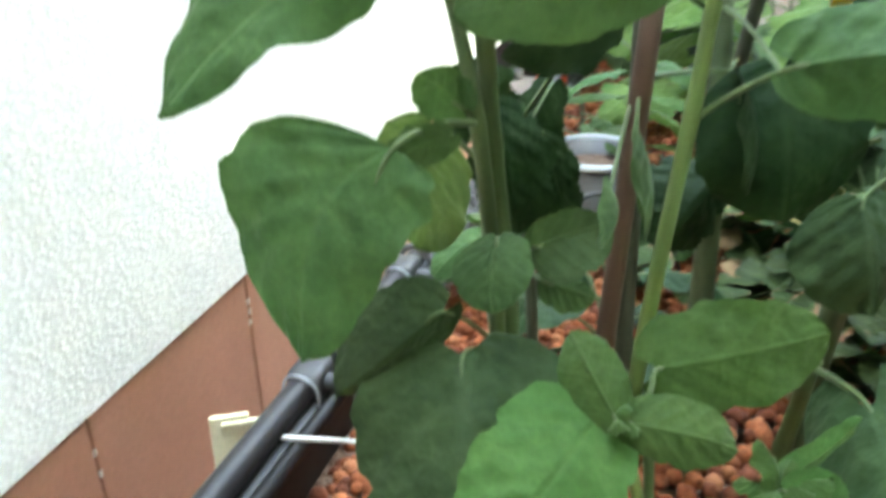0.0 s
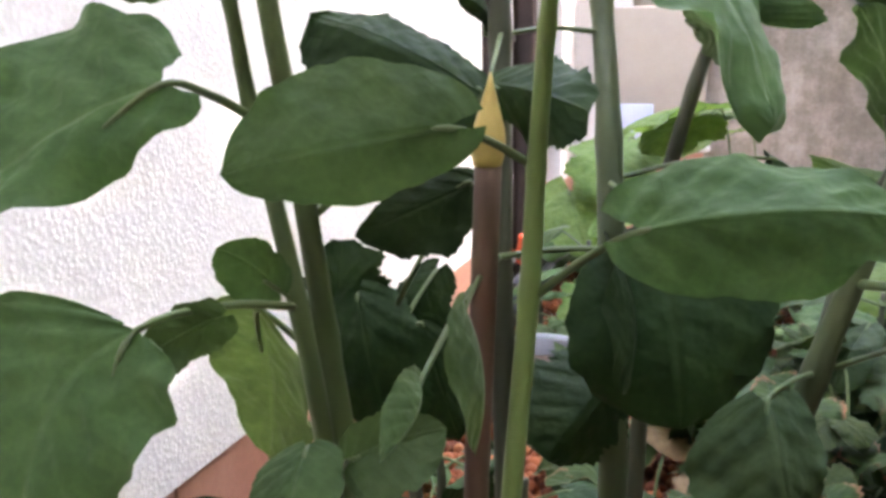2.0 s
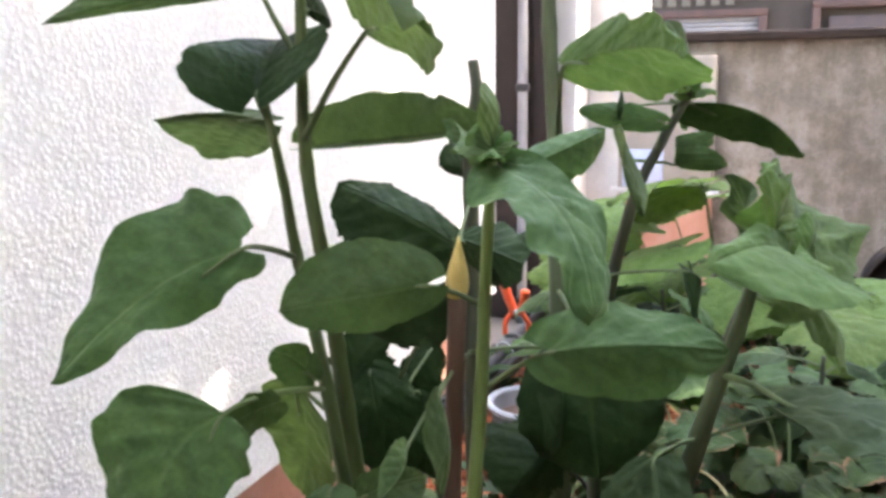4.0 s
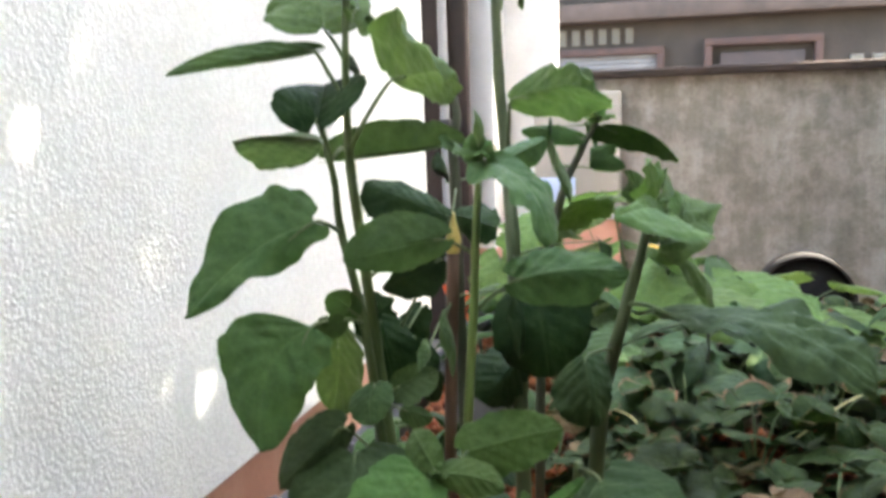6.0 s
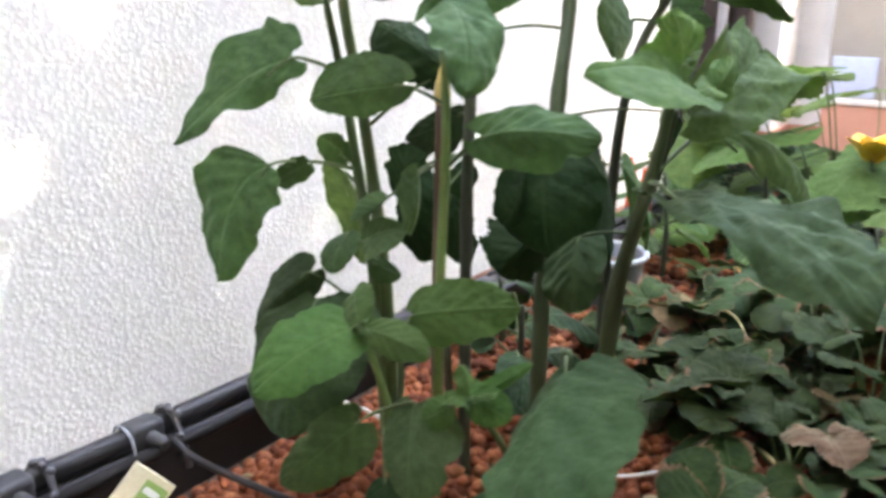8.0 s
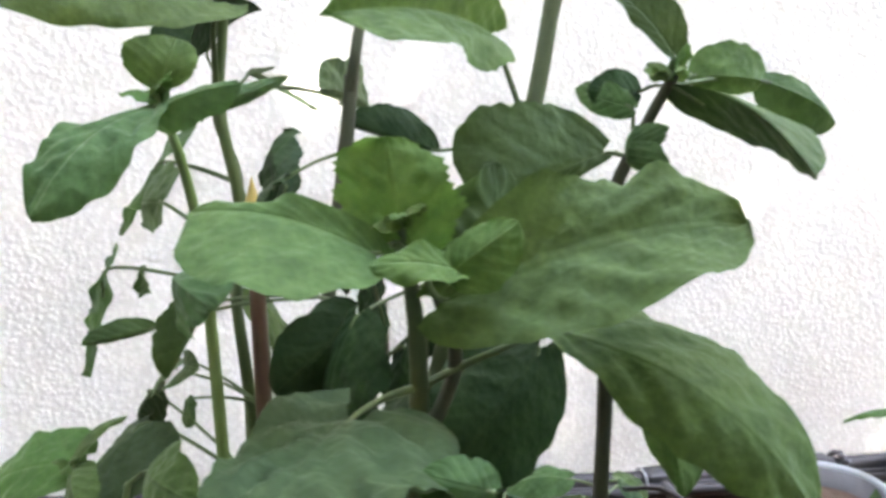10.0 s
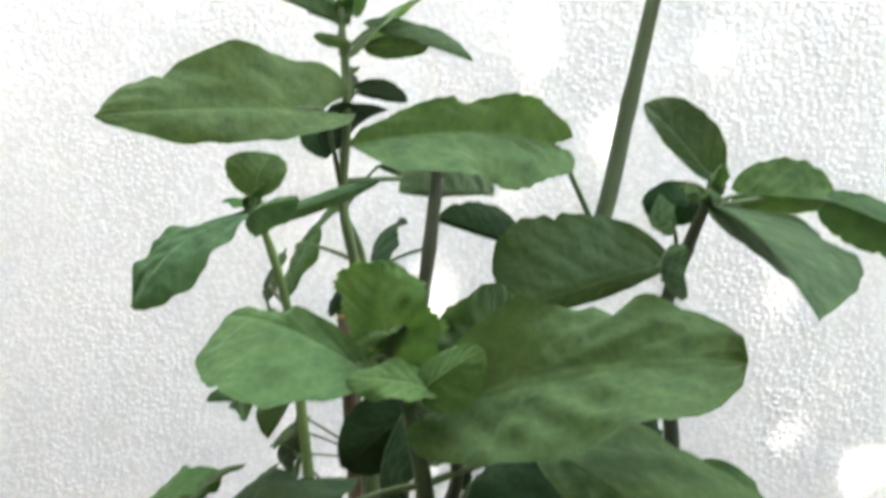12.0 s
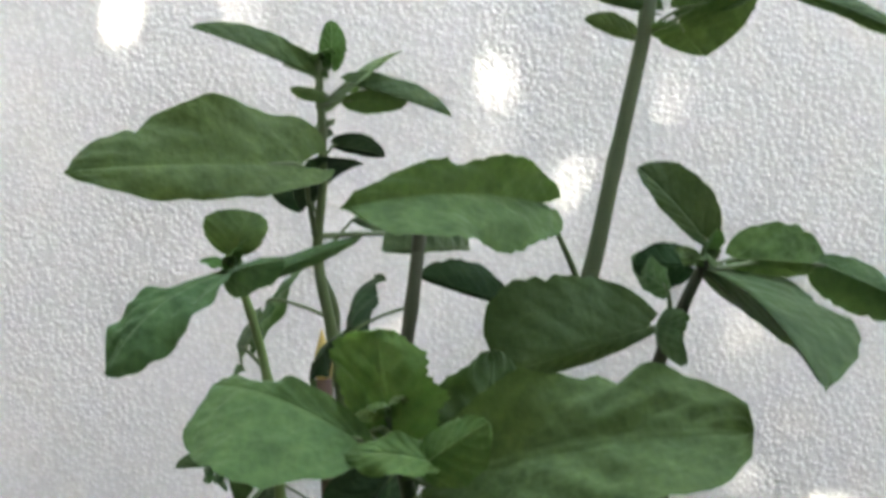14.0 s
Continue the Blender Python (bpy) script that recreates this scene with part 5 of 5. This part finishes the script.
part("petal", bm, petal_yellow, fallen)

# ---- tree beside the terrace, whose shade lies on the bed and the wall ----
tree = thing("shade_tree", (4.4, 1.5, -0.4), "broad-leaved tree beside the terrace", "tree")
part("trunk", tube(bmesh.new(), [(4.4, 1.5, -0.45), (4.3, 1.45, 1.2), (4.0, 1.3, 2.3), (3.7, 1.1, 3.3)], 0.16, 0.07, 14), coping_m, tree)
TREE = random.Random(2176)
for k in range(9):
    a = 2 * math.pi * k / 9
    part("limb", tube(bmesh.new(), [(4.05, 1.3, 1.9 + 0.12 * k), (3.6 + 1.0 * math.cos(a), 1.1 + 1.0 * math.sin(a), 3.0), (3.4 + 2.0 * math.cos(a), 1.0 + 2.0 * math.sin(a), 3.8)], 0.05, 0.015, 8), coping_m, tree)
# gaps in the crown through which the sun falls in round spots on the wall, as (y, z) where it lands
WIDE_GAPS = ((-0.24, 0.805), (-0.366, 0.79), (0.315, 0.693), (1.01, 0.235), (1.213, 0.605), (1.577, 0.341), (1.35, 0.14), (1.324, 0.584),
             (1.19, 0.426), (1.504, 0.594), (1.44, 0.539), (1.54, 0.46), (0.085, 0.55), (-0.05, 0.28), (1.62, 0.254), (0.97, 0.376), (1.47, -0.09), (1.72, 0.493))
SMALL_GAPS = ((0.208, 0.588), (0.10, 0.713), (-0.46, 0.759), (-0.571, 0.698), (-0.464, 0.632), (-0.043, 0.371), (0.54, 0.152), (0.436, 0.086), (0.93, 0.31), (1.01, 0.62), (0.66, 0.31), (1.06, 0.428),
              (0.749, 0.653), (0.70, 0.45), (0.499, 0.244), (0.716, 0.348), (0.55, 0.19), (0.0, 0.367), (-0.03, 0.484), (0.044, 0.347))
TO_SUN = Vector((math.sin(_a) * math.cos(_e), math.cos(_a) * math.cos(_e), math.sin(_e)))
verts, faces = [], []


def crown_leaf(p, size, margin):
    """One small leaf, left out where it would close a gap."""
    far = p.x / TO_SUN.x
    y, z = p.y - far * TO_SUN.y, p.z - far * TO_SUN.z
    for gaps, r in ((WIDE_GAPS, -0.003), (SMALL_GAPS, -0.011)):
        if any((y - gy) ** 2 + (z - gz) ** 2 < (r + margin * size) ** 2 for gy, gz in gaps):
            return
    m = Euler((TREE.uniform(-1, 1), TREE.uniform(-1, 1), TREE.uniform(0, 6.3))).to_matrix()
    k = len(verts)
    verts.extend(p + m @ Vector(q) * size for q in ((-1, 0, 0), (-0.2, -0.55, 0.06), (1, 0, 0), (-0.2, 0.55, 0.06)))
    faces.append((k, k + 1, k + 2, k + 3))


for _ in range(190):
    c = Vector((TREE.gauss(0, 1), TREE.gauss(0, 1), TREE.gauss(0, 1)))
    c = c.normalized() * min(c.length, 1.9)
    c = Vector((3.5 + 1.3 * c.x, 0.2 + 1.7 * c.y, 4.0 + 0.8 * c.z))
    for _ in range(60):
        crown_leaf(c + Vector((TREE.gauss(0, 0.24), TREE.gauss(0, 0.24), TREE.gauss(0, 0.17))), TREE.uniform(0.06, 0.10), 0.85)
for count, low, high in ((34000, -0.45, 1.35), (18000, -1.8, -0.45)):
    for _ in range(count):
        crown_leaf(Vector((0, TREE.uniform(-1.9, 2.2), TREE.uniform(low, high))) + TO_SUN * TREE.uniform(4.3, 5.6), TREE.uniform(0.030, 0.046), 0.75)
for _ in range(10000):
    crown_leaf(Vector((0, TREE.uniform(2.2, 4.2), TREE.uniform(-0.5, 2.6))) + TO_SUN * TREE.uniform(4.3, 5.4), TREE.uniform(0.05, 0.085), 0.75)
data = bpy.data.meshes.new("crown")
data.from_pydata([v - Vector((4.4, 1.5, -0.4)) for v in verts], [], faces)
data.materials.append(leaf_mid)
crown = new("crown", data)
crown.parent = tree
tagged(crown, "loose crown of small green leaves", kind="stuff")

# ---- clay pebbles, last ----
PEB = np.random.RandomState(3)


def pebble_shape(seed, divisions):
    bm = bmesh.new()
    bmesh.ops.create_icosphere(bm, subdivisions=divisions, radius=1.0)
    r = random.Random(seed)
    off = Vector((r.uniform(0, 50), r.uniform(0, 50), r.uniform(0, 50)))
    for v in bm.verts:
        v.co *= 1 + 0.16 * noise.noise(v.co * 1.3 + off) + 0.07 * noise.noise(v.co * 3.1 + off)
    sq = (r.uniform(0.85, 1.1), r.uniform(0.85, 1.1), r.uniform(0.75, 0.95))
    vs = np.array([(v.co.x * sq[0], v.co.y * sq[1], v.co.z * sq[2]) for v in bm.verts])
    fs = np.array([[v.index for v in f.verts] for f in bm.faces])
    bm.free()
    return vs, fs


def level(x, y):
    """Height of the pebble bed: heaped a little towards the middle."""
    edge = min(x - BX0 - 0.014, 0.12) / 0.12
    return 0.148 + 0.030 * edge + 0.006 * math.sin(23 * x + 1) * math.sin(19 * y)


def heap(x0, x1, y0, y1, step, size, layers):
    out = []
    for layer in range(layers):
        ny, nx = int((y1 - y0) / step), int((x1 - x0) / step)
        for i in range(nx):
            for j in range(ny):
                x = x0 + (i + 0.5 + PEB.uniform(-0.42, 0.42)) * step
                y = y0 + (j + 0.5 + PEB.uniform(-0.42, 0.42)) * step
                out.append((x, y, level(x, y) - 0.006 * layer + PEB.uniform(-0.003, 0.003), size * PEB.uniform(0.7, 1.25)))
    return out


near = heap(BX0 + 0.02, 1.0, BY0 + 0.02, 0.45, 0.0108, 0.0062, 2)
far = heap(BX0 + 0.02, 1.0, 0.45, BY1 - 0.02, 0.015, 0.0085, 1) + heap(1.0, BX1 - 0.02, BY0 + 0.02, BY1 - 0.02, 0.015, 0.0085, 1)
shapes = [pebble_shape(k, 2) for k in range(8)]
rough_shapes = [pebble_shape(20 + k, 1) for k in range(5)]


def joined(name, items, kinds, label):
    vs, fs, base = [], [], 0
    for k, (x, y, z, s) in enumerate(items):
        v, f = kinds[k % len(kinds)]
        a, b = PEB.uniform(0, 6.28), PEB.uniform(-0.6, 0.6)
        ca, sa, cb, sb = math.cos(a), math.sin(a), math.cos(b), math.sin(b)
        rot = np.array([[ca, -sa, 0], [sa, ca, 0], [0, 0, 1]]) @ np.array([[1, 0, 0], [0, cb, -sb], [0, sb, cb]])
        vs.append(v @ rot.T * s + (x, y, z))
        fs.append(f + base)
        base += len(v)
    me = bpy.data.meshes.new(name)
    v, f = np.concatenate(vs) - np.array(bed.location), np.concatenate(fs)
    me.from_pydata(v.tolist(), [], f.tolist())
    me.materials.append(clay)
    me.shade_smooth()
    ob = new(name, me)
    ob.parent = bed
    tagged(ob, label, kind="stuff")


pick = [q for q in near if 0.36 < q[0] < 0.56 and -0.19 < q[1] < -0.02]
pick.sort(key=lambda q: -q[2])
chosen = set(map(tuple, pick[:290]))
joined("pebble_fill", [q for q in near if tuple(q) not in chosen], shapes, "reddish fired clay pebbles")
joined("pebble_fill_far", far, rough_shapes, "reddish fired clay pebbles farther off")
pebble_meshes = []
for v, f in shapes:
    me = bpy.data.meshes.new("pebble")
    me.from_pydata(v.tolist(), [], f.tolist())
    me.materials.append(clay)
    me.shade_smooth()
    pebble_meshes.append(me)
for k, (x, y, z, s) in enumerate(pick[:290]):
    ob = new("pebble", pebble_meshes[k % len(pebble_meshes)])
    ob.parent = bed
    ob.location = Vector((x, y, z)) - bed.location
    ob.rotation_euler = (PEB.uniform(-0.6, 0.6), 0, PEB.uniform(0, 6.28))
    ob.scale = (s, s, s)
